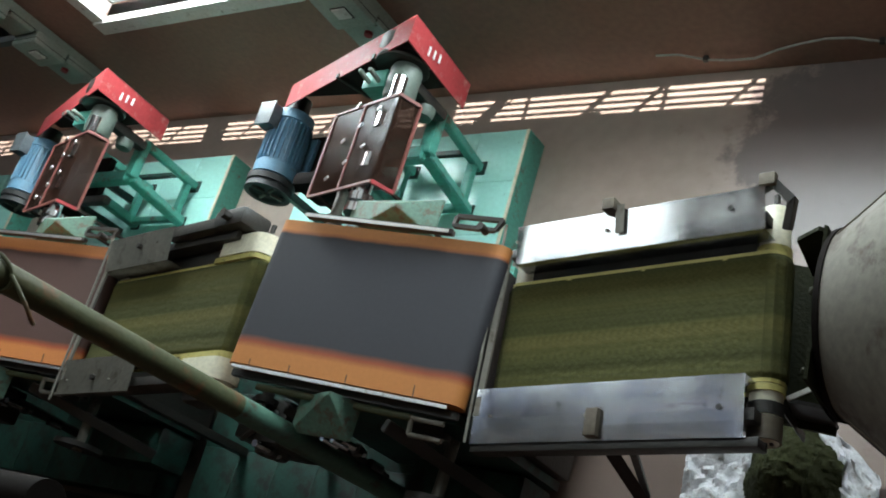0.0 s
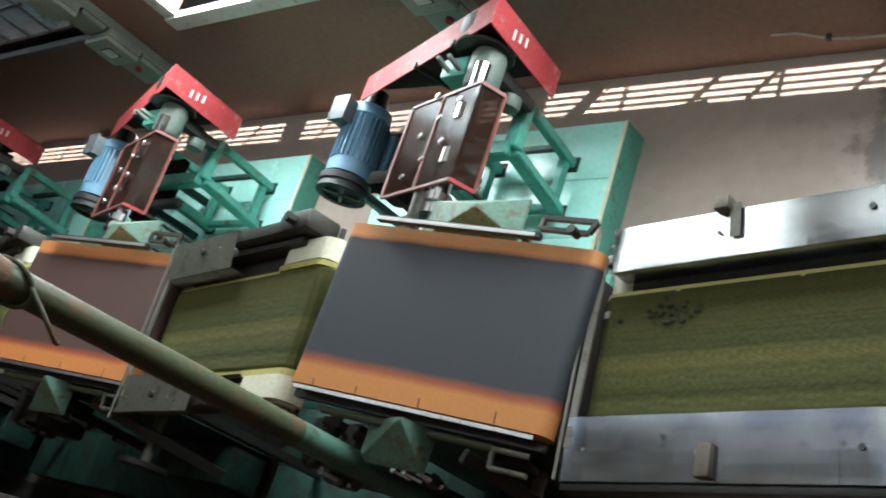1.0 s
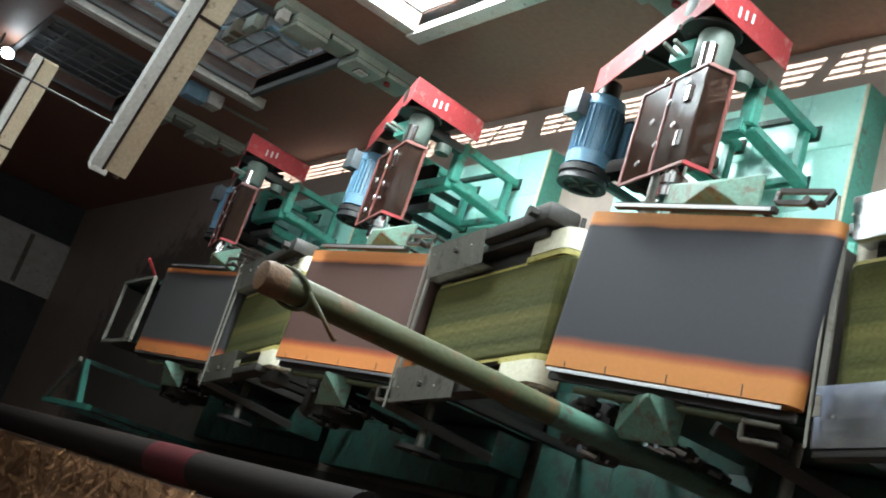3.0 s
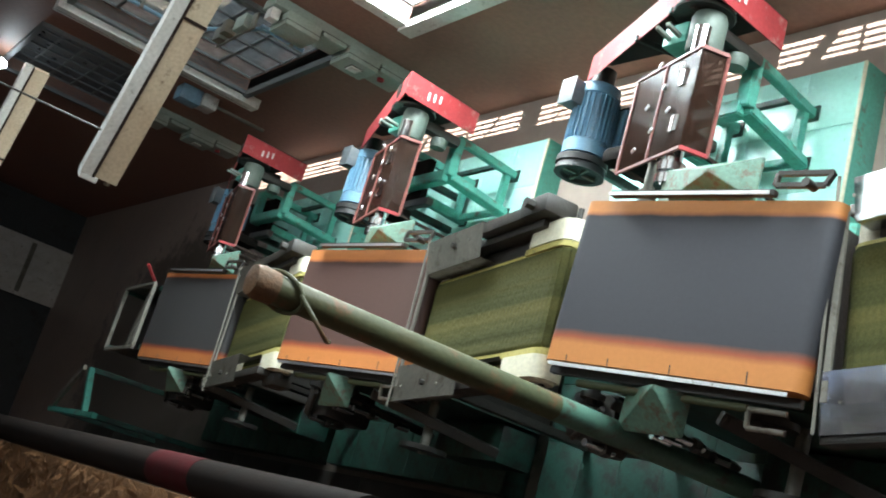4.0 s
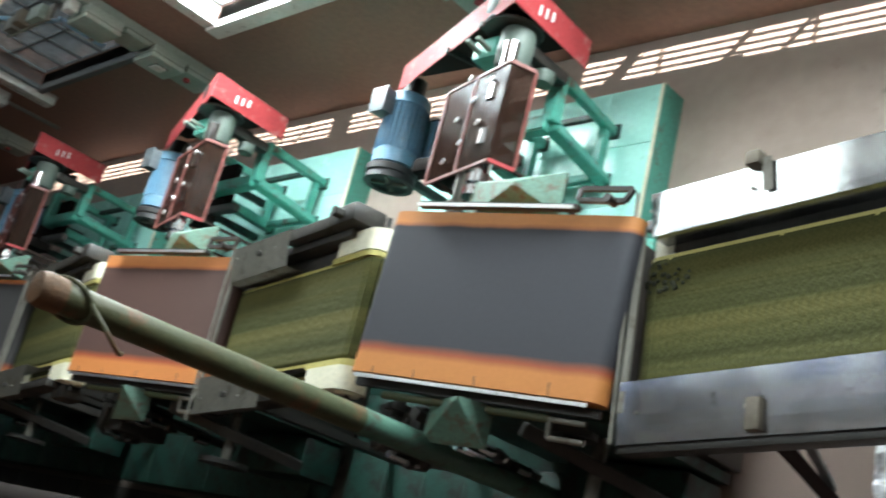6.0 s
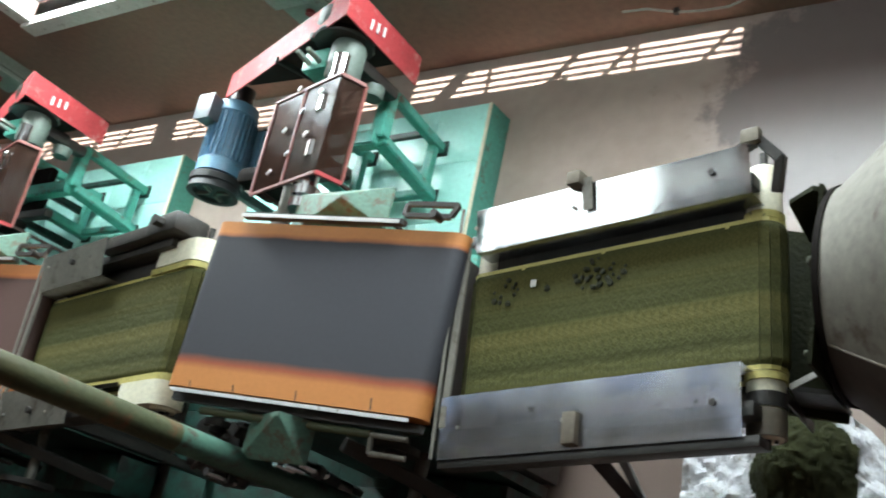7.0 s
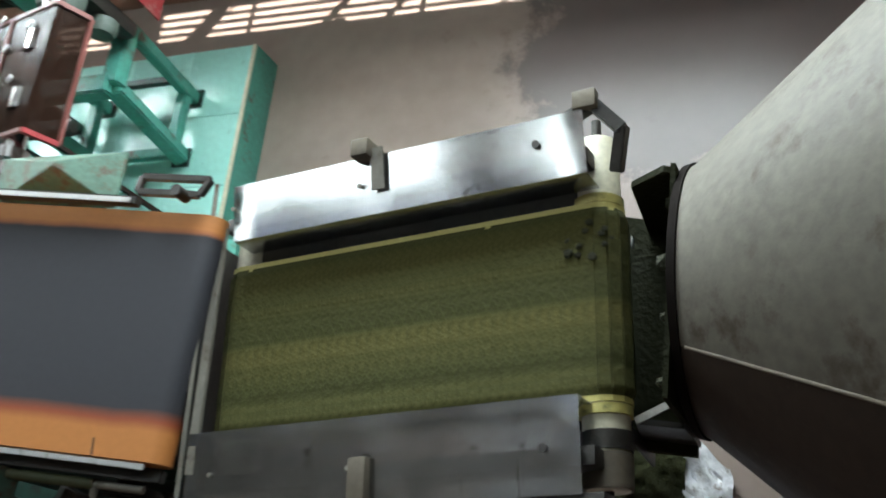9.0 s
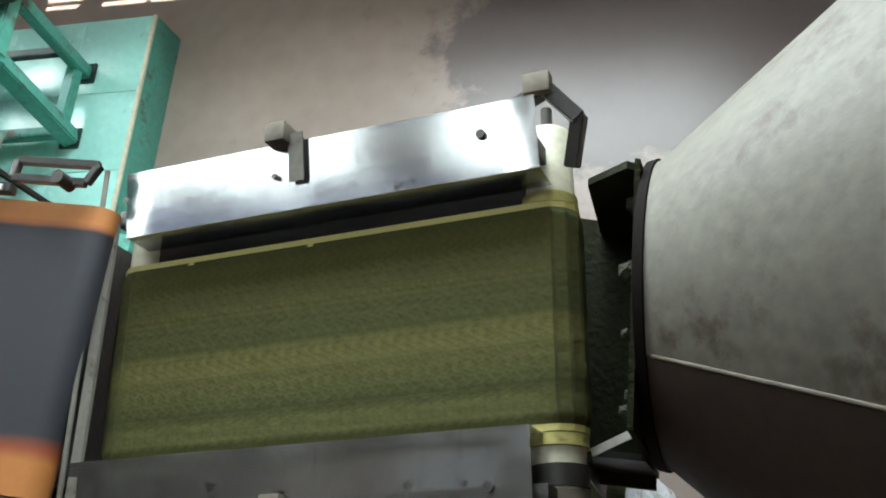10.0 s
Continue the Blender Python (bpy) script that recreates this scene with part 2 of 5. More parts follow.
def tea_belt_material():
    """Cut tea spread on the belt, in streaks along the way it runs."""
    m = mat("cut_tea_on_belt", (0.088, 0.086, 0.030), 0.9, second=(0.062, 0.064, 0.022), scale=9, fine=120, bump=0.3, amount=0.3, spec=0.2)
    nt = m.node_tree
    b = nt.nodes["Principled BSDF"]
    src = b.inputs["Base Color"].links[0].from_socket
    co = nt.nodes.new("ShaderNodeTexCoord")
    mp = nt.nodes.new("ShaderNodeMapping")
    mp.inputs["Scale"].default_value = (0.0, 6.5, 0.0)
    nz = nt.nodes.new("ShaderNodeTexNoise")
    nz.inputs["Scale"].default_value, nz.inputs["Detail"].default_value = 1.6, 5
    nt.links.new(co.outputs["Object"], mp.inputs[0])
    nt.links.new(mp.outputs[0], nz.inputs["Vector"])
    rp = nt.nodes.new("ShaderNodeValToRGB")
    rp.color_ramp.elements[0].position, rp.color_ramp.elements[1].position = 0.38, 0.66
    rp.color_ramp.elements[0].color, rp.color_ramp.elements[1].color = (0.78, 0.83, 0.8, 1), (1.42, 1.32, 1.22, 1)
    nt.links.new(nz.outputs[0], rp.inputs[0])
    mx = nt.nodes.new("ShaderNodeMix")
    mx.data_type, mx.blend_type = "RGBA", "MULTIPLY"
    mx.inputs[0].default_value = 1
    nt.links.new(src, mx.inputs["A"])
    nt.links.new(rp.outputs[0], mx.inputs["B"])
    inf = nt.nodes.new("ShaderNodeObjectInfo")
    mr = nt.nodes.new("ShaderNodeMapRange")
    mr.inputs["To Min"].default_value, mr.inputs["To Max"].default_value = 0.97, 1.03
    nt.links.new(inf.outputs["Random"], mr.inputs[0])
    m2 = nt.nodes.new("ShaderNodeMix")
    m2.data_type, m2.blend_type = "RGBA", "MULTIPLY"
    m2.inputs[0].default_value = 1
    nt.links.new(mx.outputs["Result"], m2.inputs["A"])
    nt.links.new(mr.outputs[0], m2.inputs["B"])
    nt.links.new(m2.outputs["Result"], b.inputs["Base Color"])
    return m


def apron_material(name, middle, edge, lo, hi):
    """Roller apron: dark middle, orange-worn rims along both long edges."""
    m = bpy.data.materials.new(name)
    m.use_nodes = True
    nt = m.node_tree
    b = nt.nodes["Principled BSDF"]
    co = nt.nodes.new("ShaderNodeTexCoord")
    sx = nt.nodes.new("ShaderNodeSeparateXYZ")
    nt.links.new(co.outputs["Object"], sx.inputs[0])
    nz = nt.nodes.new("ShaderNodeTexNoise")
    nz.inputs["Scale"].default_value, nz.inputs["Detail"].default_value = 5, 3
    nt.links.new(co.outputs["Object"], nz.inputs["Vector"])
    ad = nt.nodes.new("ShaderNodeMath")
    ad.operation = "MULTIPLY_ADD"
    ad.inputs[1].default_value = 0.02
    nt.links.new(nz.outputs[0], ad.inputs[0])
    nt.links.new(sx.outputs["Y"], ad.inputs[2])
    mr = nt.nodes.new("ShaderNodeMapRange")
    mr.inputs["From Min"].default_value, mr.inputs["From Max"].default_value = 0.01, 0.65
    nt.links.new(ad.outputs[0], mr.inputs[0])
    rp = nt.nodes.new("ShaderNodeValToRGB")
    cr = rp.color_ramp
    cr.elements[0].position, cr.elements[0].color = 0.0, (*edge, 1)
    cr.elements[1].position, cr.elements[1].color = 1.0, (edge[0] * 0.85, edge[1] * 0.9, edge[2] * 1.1, 1)
    for p, c in ((lo * 0.7, edge), (lo, (edge[0] * 0.6, edge[1] * 0.35, edge[2] * 0.5)), (lo * 1.35, middle), (hi - 0.05, middle), (hi - 0.015, tuple(v * 0.75 for v in middle)), (hi, (edge[0] * 0.7, edge[1] * 0.6, edge[2] * 0.8)), (hi + 0.02, edge)):
        e = cr.elements.new(p)
        e.color = (*c, 1)
    nt.links.new(mr.outputs[0], rp.inputs[0])
    n2 = nt.nodes.new("ShaderNodeTexNoise")
    n2.inputs["Scale"].default_value, n2.inputs["Detail"].default_value = 60, 4
    nt.links.new(co.outputs["Object"], n2.inputs["Vector"])
    mx = nt.nodes.new("ShaderNodeMix")
    mx.data_type, mx.blend_type = "RGBA", "MULTIPLY"
    mx.inputs[0].default_value = 0.18
    nt.links.new(rp.outputs[0], mx.inputs["A"])
    nt.links.new(n2.outputs[0], mx.inputs["B"])
    nt.links.new(mx.outputs["Result"], b.inputs["Base Color"])
    b.inputs["Roughness"].default_value = 0.6
    return m


M_APRON = apron_material("dark_apron", (0.033, 0.033, 0.042), (0.56, 0.21, 0.052), 0.13, 0.9)
M_APRON_RED = apron_material("reddish_apron", (0.080, 0.038, 0.030), (0.55, 0.19, 0.05), 0.12, 0.88)
M_APRON_GREY = apron_material("sooty_apron", (0.036, 0.034, 0.034), (0.40, 0.13, 0.034), 0.11, 0.94)
M_TEABELT = tea_belt_material()


def glass_material(name, colour, rough, alpha, spec=0.12):
    m = mat(name, colour, rough, second=tuple(c * 0.6 for c in colour), scale=8, fine=14, bump=0.05, amount=0.3, spec=spec)
    m.node_tree.nodes["Principled BSDF"].inputs["Alpha"].default_value = alpha
    return m


M_ACRYLIC = glass_material("brown_tinted_acrylic", (0.034, 0.017, 0.012), 0.16, 0.80, 0.03)
M_PANE = glass_material("dusty_window_glass", (0.34, 0.36, 0.36), 0.4, 0.7)
M_PANE_SOOTY = glass_material("sooty_window_glass", (0.06, 0.065, 0.07), 0.3, 0.93)


# ---- mesh helpers
def bm_box(bm, x0, x1, y0, y1, z0, z1, bevel=0.0):
    r = bmesh.ops.create_cube(bm, size=1.0)
    for v in r["verts"]:
        v.co = Vector((x0 + (v.co.x + 0.5) * (x1 - x0), y0 + (v.co.y + 0.5) * (y1 - y0), z0 + (v.co.z + 0.5) * (z1 - z0)))
    if bevel:
        es = list({e for v in r["verts"] for e in v.link_edges})
        bmesh.ops.bevel(bm, geom=es, offset=bevel, segments=2, affect="EDGES", profile=0.6)
    return bm


def box(x0, x1, y0, y1, z0, z1, bevel=0.004):
    return bm_box(bmesh.new(), x0, x1, y0, y1, z0, z1, bevel)


def bm_tube(bm, a, b, r, r2=None, seg=20, caps=True):
    a, b = Vector(a), Vector(b)
    r2 = r if r2 is None else r2
    res = bmesh.ops.create_cone(bm, cap_ends=caps, segments=seg, radius1=r, radius2=r2, depth=(b - a).length)
    m = Matrix.Translation((a + b) / 2) @ (b - a).to_track_quat("Z", "Y").to_matrix().to_4x4()
    bmesh.ops.transform(bm, matrix=m, verts=res["verts"])
    return bm


def tube(a, b, r, r2=None, seg=20):
    return bm_tube(bmesh.new(), a, b, r, r2, seg)


def bm_bar(bm, a, b, w, h):
    """A square bar from a to b, w wide and h high."""
    a, b = Vector(a), Vector(b)
    res = bmesh.ops.create_cube(bm, size=1.0)
    m = Matrix.Translation((a + b) / 2) @ (b - a).to_track_quat("X", "Z").to_matrix().to_4x4() @ Matrix.Diagonal(((b - a).length, w, h, 1))
    bmesh.ops.transform(bm, matrix=m, verts=res["verts"])
    es = list({e for v in res["verts"] for e in v.link_edges})
    bmesh.ops.bevel(bm, geom=es, offset=min(w, h) * 0.1, segments=2, affect="EDGES")
    return bm


def bar(a, b, w, h):
    return bm_bar(bmesh.new(), a, b, w, h)


def prism_y(profile, y0, y1):
    """A solid with the (x, z) profile, running from y0 to y1."""
    bm = bmesh.new()
    a = [bm.verts.new((x, y0, z)) for x, z in profile]
    b = [bm.verts.new((x, y1, z)) for x, z in profile]
    bm.faces.new(a)
    bm.faces.new(b[::-1])
    n = len(profile)
    for i in range(n):
        bm.faces.new((a[i], b[i], b[(i + 1) % n], a[(i + 1) % n]))
    bmesh.ops.recalc_face_normals(bm, faces=bm.faces)
    return bm


def sheet_strip(points, thick):
    """A bent sheet along points (x, z), returned as a closed profile of that thickness."""
    ps = [Vector(p) for p in points]
    up = []
    for i, p in enumerate(ps):
        d = (ps[min(i + 1, len(ps) - 1)] - ps[max(i - 1, 0)]).normalized()
        up.append(p + Vector((-d.y, d.x)) * -thick)
    return [tuple(p) for p in ps] + [tuple(p) for p in up[::-1]]


def lathe_y(profile, seg=40):
    """A turned body about the y axis from (y, radius) pairs."""
    bm = bmesh.new()
    rings = []
    for y, r in profile:
        rings.append([bm.verts.new((r * math.cos(2 * math.pi * k / seg), y, r * math.sin(2 * math.pi * k / seg))) for k in range(seg)])
    for a, b in zip(rings, rings[1:]):
        for k in range(seg):
            bm.faces.new((a[k], a[(k + 1) % seg], b[(k + 1) % seg], b[k]))
    if profile[0][1] > 1e-6:
        bm.faces.new(rings[0])
    if profile[-1][1] > 1e-6:
        bm.faces.new(rings[-1][::-1])
    bmesh.ops.recalc_face_normals(bm, faces=bm.faces)
    return bm


def hose(points, r, seg=8):
    """One continuous round wire through the points."""
    bm = bmesh.new()
    rings = []
    for i, p in enumerate(points):
        d = (points[min(i + 1, len(points) - 1)] - points[max(i - 1, 0)]).normalized()
        side = d.cross(Vector((0.31, 0.22, 0.93))).normalized()
        up = d.cross(side)
        rings.append([bm.verts.new(p + r * (side * math.cos(2 * math.pi * k / seg) + up * math.sin(2 * math.pi * k / seg))) for k in range(seg)])
    for a, b in zip(rings, rings[1:]):
        for k in range(seg):
            bm.faces.new((a[k], a[(k + 1) % seg], b[(k + 1) % seg], b[k]))
    bm.faces.new(rings[0][::-1])
    bm.faces.new(rings[-1])
    bmesh.ops.recalc_face_normals(bm, faces=bm.faces)
    return bm


def shade(me, angle=35):
    for p in me.polygons:
        p.use_smooth = True
    me.set_sharp_from_angle(angle=radians(angle))


def mesh_of(name, bm, material):
    me = bpy.data.meshes.new(name)
    bm.to_mesh(me)
    bm.free()
    me.materials.append(material)
    shade(me)
    return me


def part(name, bm, material, parent, label=""):
    ob = new(name, mesh_of(name, bm, material))
    ob.parent = parent
    return tagged(ob, label)


def thing(name, label, category, group="", at=None):
    ob = new(name)
    ob.empty_display_size = 0.1
    if at is not None:
        ob.matrix_basis = at
    return tagged(ob, label, category, group)


def single(name, bm, material, label, category, group="", kind=""):
    return tagged(new(name, mesh_of(name, bm, material)), label, category, group, kind)


def structure(name, bm, material, label="", category=""):
    return tagged(new(name, mesh_of(name, bm, material)), label, category, "", "structure")


# ---- the hall
def wall_with_openings(x0, x1, y0, y1, z0, z1, openings):
    bm = bmesh.new()
    xs = sorted({x0, x1, *[v for o in openings for v in o[:2]]})
    for a, b in zip(xs, xs[1:]):
        cuts = sorted((o[2], o[3]) for o in openings if o[0] <= a and o[1] >= b)
        z = z0
        for lo, hi in cuts:
            bm_box(bm, a, b, y0, y1, z, lo)
            z = hi
        bm_box(bm, a, b, y0, y1, z, z1)
    return bm


SPLIT_Z = 2.75
LOW_WINDOWS = [(-7.5, -5.85, 1.55, 2.62), (-5.02, -3.48, 1.12, 2.62), (-2.50, -0.95, 1.13, 2.5), (0.6, 2.2, 1.13, 2.5)]
HIGH_WINDOWS = [(-2.4, -0.2, 3.2, 4.6), (0.6, 2.4, 3.2, 4.6)]
structure("wall_north", wall_with_openings(-16.4, 8.4, WALL_Y, WALL_Y + 0.24, 0, SPLIT_Z, LOW_WINDOWS), M_WALL, "dark brown painted wall with windows", "wall").matrix_basis = WALL_M
structure("wall_north_upper", wall_with_openings(-16.4, 8.4, WALL_Y, WALL_Y + 0.24, SPLIT_Z, ROOF_Z, HIGH_WINDOWS), M_WALL, "dark brown upper wall with clerestory openings", "wall").matrix_basis = WALL_M
structure("wall_south", box(-16.5, 8.5, -5.24, -5.0, 0, ROOF_Z, 0), M_WALL, "plain plastered wall", "wall")
structure("wall_east", box(8, 8.24, -5, 3.4, 0, ROOF_Z, 0), M_WALL, "plain plastered wall", "wall")
structure("wall_west", box(-13.44, -13.2, -5, 3.4, 0, ROOF_Z, 0), M_SLATE, "dark slate painted wall at the far end", "wall")
structure("floor", box(-16.3, 8.3, -5.3, 3.3, -0.2, 0.0, 0), M_FLOOR, "worn brownish concrete floor with a damp stain and painted shade", "floor")
structure("ground", box(-60, 60, 1.9, 60, -0.4, -0.25, 0), mat("outdoor_earth", (0.30, 0.27, 0.20), 0.9, scale=0.6), "bare earth outside the windows", "ground")

# the roof, with unseen slatted vents added along the window wall so the sun falls in stripes on the floor
VENTS = [(-7.2, -4.95), (-4.75, -2.6), (-2.4, -0.62), (-0.42, 1.44), (2.22, 3.4)]
VY0, VY1 = 2.03, 2.20


SKYLIGHTS = [(-3.0, -0.7, 1.22, 1.86), (0.1, 1.9, 1.22, 1.86)]


def roof():
    bm = bmesh.new()
    sy, sx = ROOF_SHIFT.y, ROOF_SHIFT.x
    y0, y1 = VY0 + sy, VY1 + sy
    top = ROOF_Z
    # skylight panels leave holes over the drives
    xs = [-17.0] + [v for a in SKYLIGHTS for v in a[:2]] + [9.0]
    s0, s1 = SKYLIGHTS[0][2:]
    bm_box(bm, -17, 9, -6, y0, top, top + 0.05)
    bm_box(bm, -17, 9, y1, s0, top, top + 0.05)
    for a, b in zip(xs[::2], xs[1::2]):
        bm_box(bm, a, b, s0, s1, top, top + 0.05)
    bm_box(bm, -17, 9, s1, 4.4, top, top + 0.05)
    edges = [-17] + [v + sx for a in VENTS for v in a] + [9]
    for a, b in zip(edges[::2], edges[1::2]):
        bm_box(bm, a, b, y0, y1, top, top + 0.05)
    return bm


structure("ceiling", roof(), M_ROOF, "grey sheet roof with openings for the added slatted vents", "ceiling").matrix_basis = WALL_M


for i, o in enumerate(SKYLIGHTS):
    p = structure("skylight_%d" % (i + 1), box(o[0] - 0.05, o[1] + 0.05, o[2] - 0.05, o[3] + 0.05, ROOF_Z + 0.052, ROOF_Z + 0.058, 0), M_ROOF, "translucent roof panel", "skylight")
    p.matrix_basis = WALL_M
    roof_light(*o, (9, 9)[i])


# slats and cross bars out of view, placed only to shape the sun stripes
def roof_vent(x0, x1):
    sx, sy = ROOF_SHIFT.x, ROOF_SHIFT.y
    root = thing("roof_vent", "unseen slatted roof vent added to cut the sun into stripes", "vent", "roof vents", WALL_M)
    n = 4
    step = (VY1 - VY0) / n
    rng = random.Random(int(x0 * 100))
    for i in range(n + 1):
        y = VY0 + i * step + sy - 0.004
        part("slat", box(x0 + sx - 0.03, x1 + sx + 0.03, y - 0.010, y + 0.010, ROOF_Z - 0.008, ROOF_Z - 0.002, 0), M_GRILLE, root)
    x = x0 + 0.15
    while x < x1 - 0.1:
        k = rng.choice((0.0, 0.10, 0.18))
        part("cross_bar", bar((x + sx, VY0 + sy - 0.02, ROOF_Z - 0.012), (x + k + sx, VY1 + sy + 0.02, ROOF_Z - 0.012), 0.02 + 0.02 * rng.random(), 0.006), M_GRILLE, root)
        x += 0.17 + 0.25 * rng.random()
    return root


for a, b in VENTS:
    roof_vent(a, b)


def window(name, x0, x1, z0, z1, frame_mat, nx, nz, pane_mat=None, trim=0.11):
    root = tagged(new(name), "", "window", "", "structure")
    root.matrix_basis = WALL_M
    y = WALL_Y
    f = 0.07
    for nm, c in (("window_sill", (x0 - trim, x1 + trim, y - 0.05, y + 0.10, z0 - trim, z0)), ("window_head", (x0 - trim, x1 + trim, y - 0.035, y + 0.10, z1, z1 + trim)),
                  ("window_jamb", (x0 - trim, x0, y - 0.035, y + 0.10, z0, z1)), ("window_jamb", (x1, x1 + trim, y - 0.035, y + 0.10, z0, z1))):
        part(nm, box(*c, 0.006), frame_mat, root)
    for i in range(nx + 1):
        x = x0 + (x1 - x0) * i / nx
        part("mullion", box(x - 0.014, x + 0.014, y + 0.10, y + 0.135, z0, z1, 0), M_GRILLE, root)
    for k in range(nz + 1):
        z = z0 + (z1 - z0) * k / nz
        part("glazing_bar", box(x0, x1, y + 0.104, y + 0.131, z - 0.012, z + 0.012, 0), M_GRILLE, root)
    if pane_mat:
        for i in range(nx):
            for k in range(nz):
                w, h = (x1 - x0) / nx, (z1 - z0) / nz
                p = part("pane", box(x0 + i * w + 0.015, x0 + (i + 1) * w - 0.015, y + 0.114, y + 0.120, z0 + k * h + 0.013, z0 + (k + 1) * h - 0.013, 0), pane_mat, root)
                p.visible_shadow = False
    return root


window("window_1", *LOW_WINDOWS[2], M_TRIM, 2, 3)
window("window_2", *LOW_WINDOWS[1], M_GRILLE, 5, 5, M_PANE, 0.05)
window("window_3", *LOW_WINDOWS[3], M_TRIM, 2, 3)
window("window_4", *LOW_WINDOWS[0], M_GRILLE, 7, 5, M_PANE_SOOTY, 0.05)
for i, o in enumerate(HIGH_WINDOWS):
    window("clerestory_%d" % (i + 1), *o, M_TRIM, 4, 2)
    opening_light(o[0], o[1], WALL_Y + 0.3, o[2], o[3], 2.0, 45)
for o, w in zip(LOW_WINDOWS, (0.3, 6, 84, 56)):
    opening_light(o[0], o[1], WALL_Y + 0.3, o[2], o[3], w, 0)


# ---- plinths
def tiled_block(name, x0, x1, y0, y1, h, label, group, top=M_PLINTH, side=M_TEAL):
    """A painted plinth with tiles on its top, each a piece of its own."""
    root = thing(name, label, "plinth", group)
    part("core", box(x0 + 0.004, x1 - 0.004, y0 + 0.004, y1 - 0.004, 0, h - 0.006, 0), M_GROUT, root)
    t = 0.3
    nx, ny = max(1, round((x1 - x0) / t)), max(1, round((y1 - y0) / t))
    w, d = (x1 - x0) / nx, (y1 - y0) / ny
    me = mesh_of("tile", box(0.0012, w - 0.0012, 0.0012, d - 0.0012, -0.006, 0.0, 0.001), top)
    for i in range(nx):
        for k in range(ny):
            o = new("tile", me)
            o.parent = root
            o.location = (x0 + i * w, y0 + k * d, h)
    part("side_face", box(x1 - 0.004, x1 + 0.004, y0, y1, 0, h - 0.004, 0.002), side, root, "painted side face")
    if top is M_PLINTH:
        part("edge_trim", bar((x1 - 0.004, y0, h - 0.002), (x1 - 0.004, y1, h - 0.002), 0.016, 0.012), M_CREAM, root, "worn pale edge trim")
    part("front_face", box(x0, x1 - 0.005, y0 - 0.004, y0 + 0.003, 0, h - 0.004, 0.002), side, root)
    return root


# ---- conveyor: built in its own space, x up along the belt
TAIL, ROLL = 0.03, 0.058
HEADS = (0.99, 1.10)      # the last conveyor, and those between the machines
BELT_Z = -0.08
N_SEG = 84
BELT_SPEED = 0.42


def loop_length(head):
    return 2 * (head - TAIL) + 2 * math.pi * ROLL


def belt_pose(s, head):
    """Place of a belt segment at s metres round the loop."""
    s %= loop_length(head)
    c = BELT_Z - ROLL
    run, half = head - TAIL, math.pi * ROLL
    if s < run:
        return pose(TAIL + s, 0, BELT_Z, 0, 0, 0)
    s -= run
    if s < half:
        a = s / ROLL
        return pose(head + ROLL * math.sin(a), 0, c + ROLL * math.cos(a), 0, math.degrees(a), 0)
    s -= half
    if s < run:
        return pose(head - s, 0, c - ROLL, 0, 180, 0)
    s -= run
    a = math.pi + s / ROLL
    return pose(TAIL + ROLL * math.sin(a), 0, c + ROLL * math.cos(a), 0, math.degrees(a), 0)


def segment_mesh(seed, head, w, margin, edge):
    """One rigid slat of the belt with its load of cut tea and bare edges; the load runs on from slat to slat."""
    pitch = loop_length(head) / N_SEG
    nx, ny = 5, 72
    bm = bmesh.new()
    rows = []
    for i in range(nx):
        u = i / (nx - 1)
        x = (u - 0.5) * pitch * 1.01
        env = math.sin(math.pi * u)
        row = []
        for k in range(ny):
            y = (k / (ny - 1) * 2 - 1) * w
            rag = 0.002 * noise.noise(Vector((seed * 3.7, y * 30, 2))) * env
            d = w - margin - abs(y) + rag
            load = min(max(d / 0.012, 0.0), 1.0)
            h = 0.006 + 0.004 * noise.noise(Vector((0, y * 14, 5)))
            h += env * (0.0016 * noise.noise(Vector((seed * 9.1, y * 55, seed))) + 0.0028 * noise.noise(Vector((x * 120, y * 120, seed * 3.3))))
            row.append(bm.verts.new((x, y, max(h, 0.001) * load)))
        rows.append(row)
    for a, b in zip(rows, rows[1:]):
        for k in range(ny - 1):
            f = bm.faces.new((a[k], b[k], b[k + 1], a[k + 1]))
            f.material_index = 1 if max(v.co.z for v in f.verts) < 0.0012 else 0
    r = bmesh.ops.extrude_face_region(bm, geom=list(bm.faces))
    for v in r["geom"]:
        if isinstance(v, bmesh.types.BMVert):
            v.co.z = -0.004
    bmesh.ops.recalc_face_normals(bm, faces=bm.faces)
    me = mesh_of("belt_segment", bm, M_TEABELT)
    me.materials.append(edge)
    return me


SEGMENTS = {HEADS[0]: [segment_mesh(k, HEADS[0], 0.228, 0.016, M_YELLOW) for k in range(14)],
            HEADS[1]: [segment_mesh(k, HEADS[1], 0.224, 0.012, M_YELLOW) for k in range(14)]}


def guard_plate(x0, x1, ya, yb, za, zb, lip, material, hole=True):
    """A flanged side plate from its inner edge (ya, za) to its outer edge (yb, zb), with a turned-down inner lip."""
    bm = bmesh.new()
    t = 0.003
    prof = [(ya, za - lip), (ya, za), (yb, zb), (yb, zb - 0.02)]
    rows = []
    n = 14
    for i in range(n):
        x = x0 + (x1 - x0) * i / (n - 1)
        wob = 0.0025 * noise.noise(Vector((x * 5, ya * 7, 1)))
        rows.append([bm.verts.new((x, y, z + wob)) for y, z in prof])
    for a, b in zip(rows, rows[1:]):
        for k in range(3):
            bm.faces.new((a[k], b[k], b[k + 1], a[k + 1]))
    bmesh.ops.solidify(bm, geom=list(bm.faces), thickness=t)
    bmesh.ops.recalc_face_normals(bm, faces=bm.faces)
    return bm


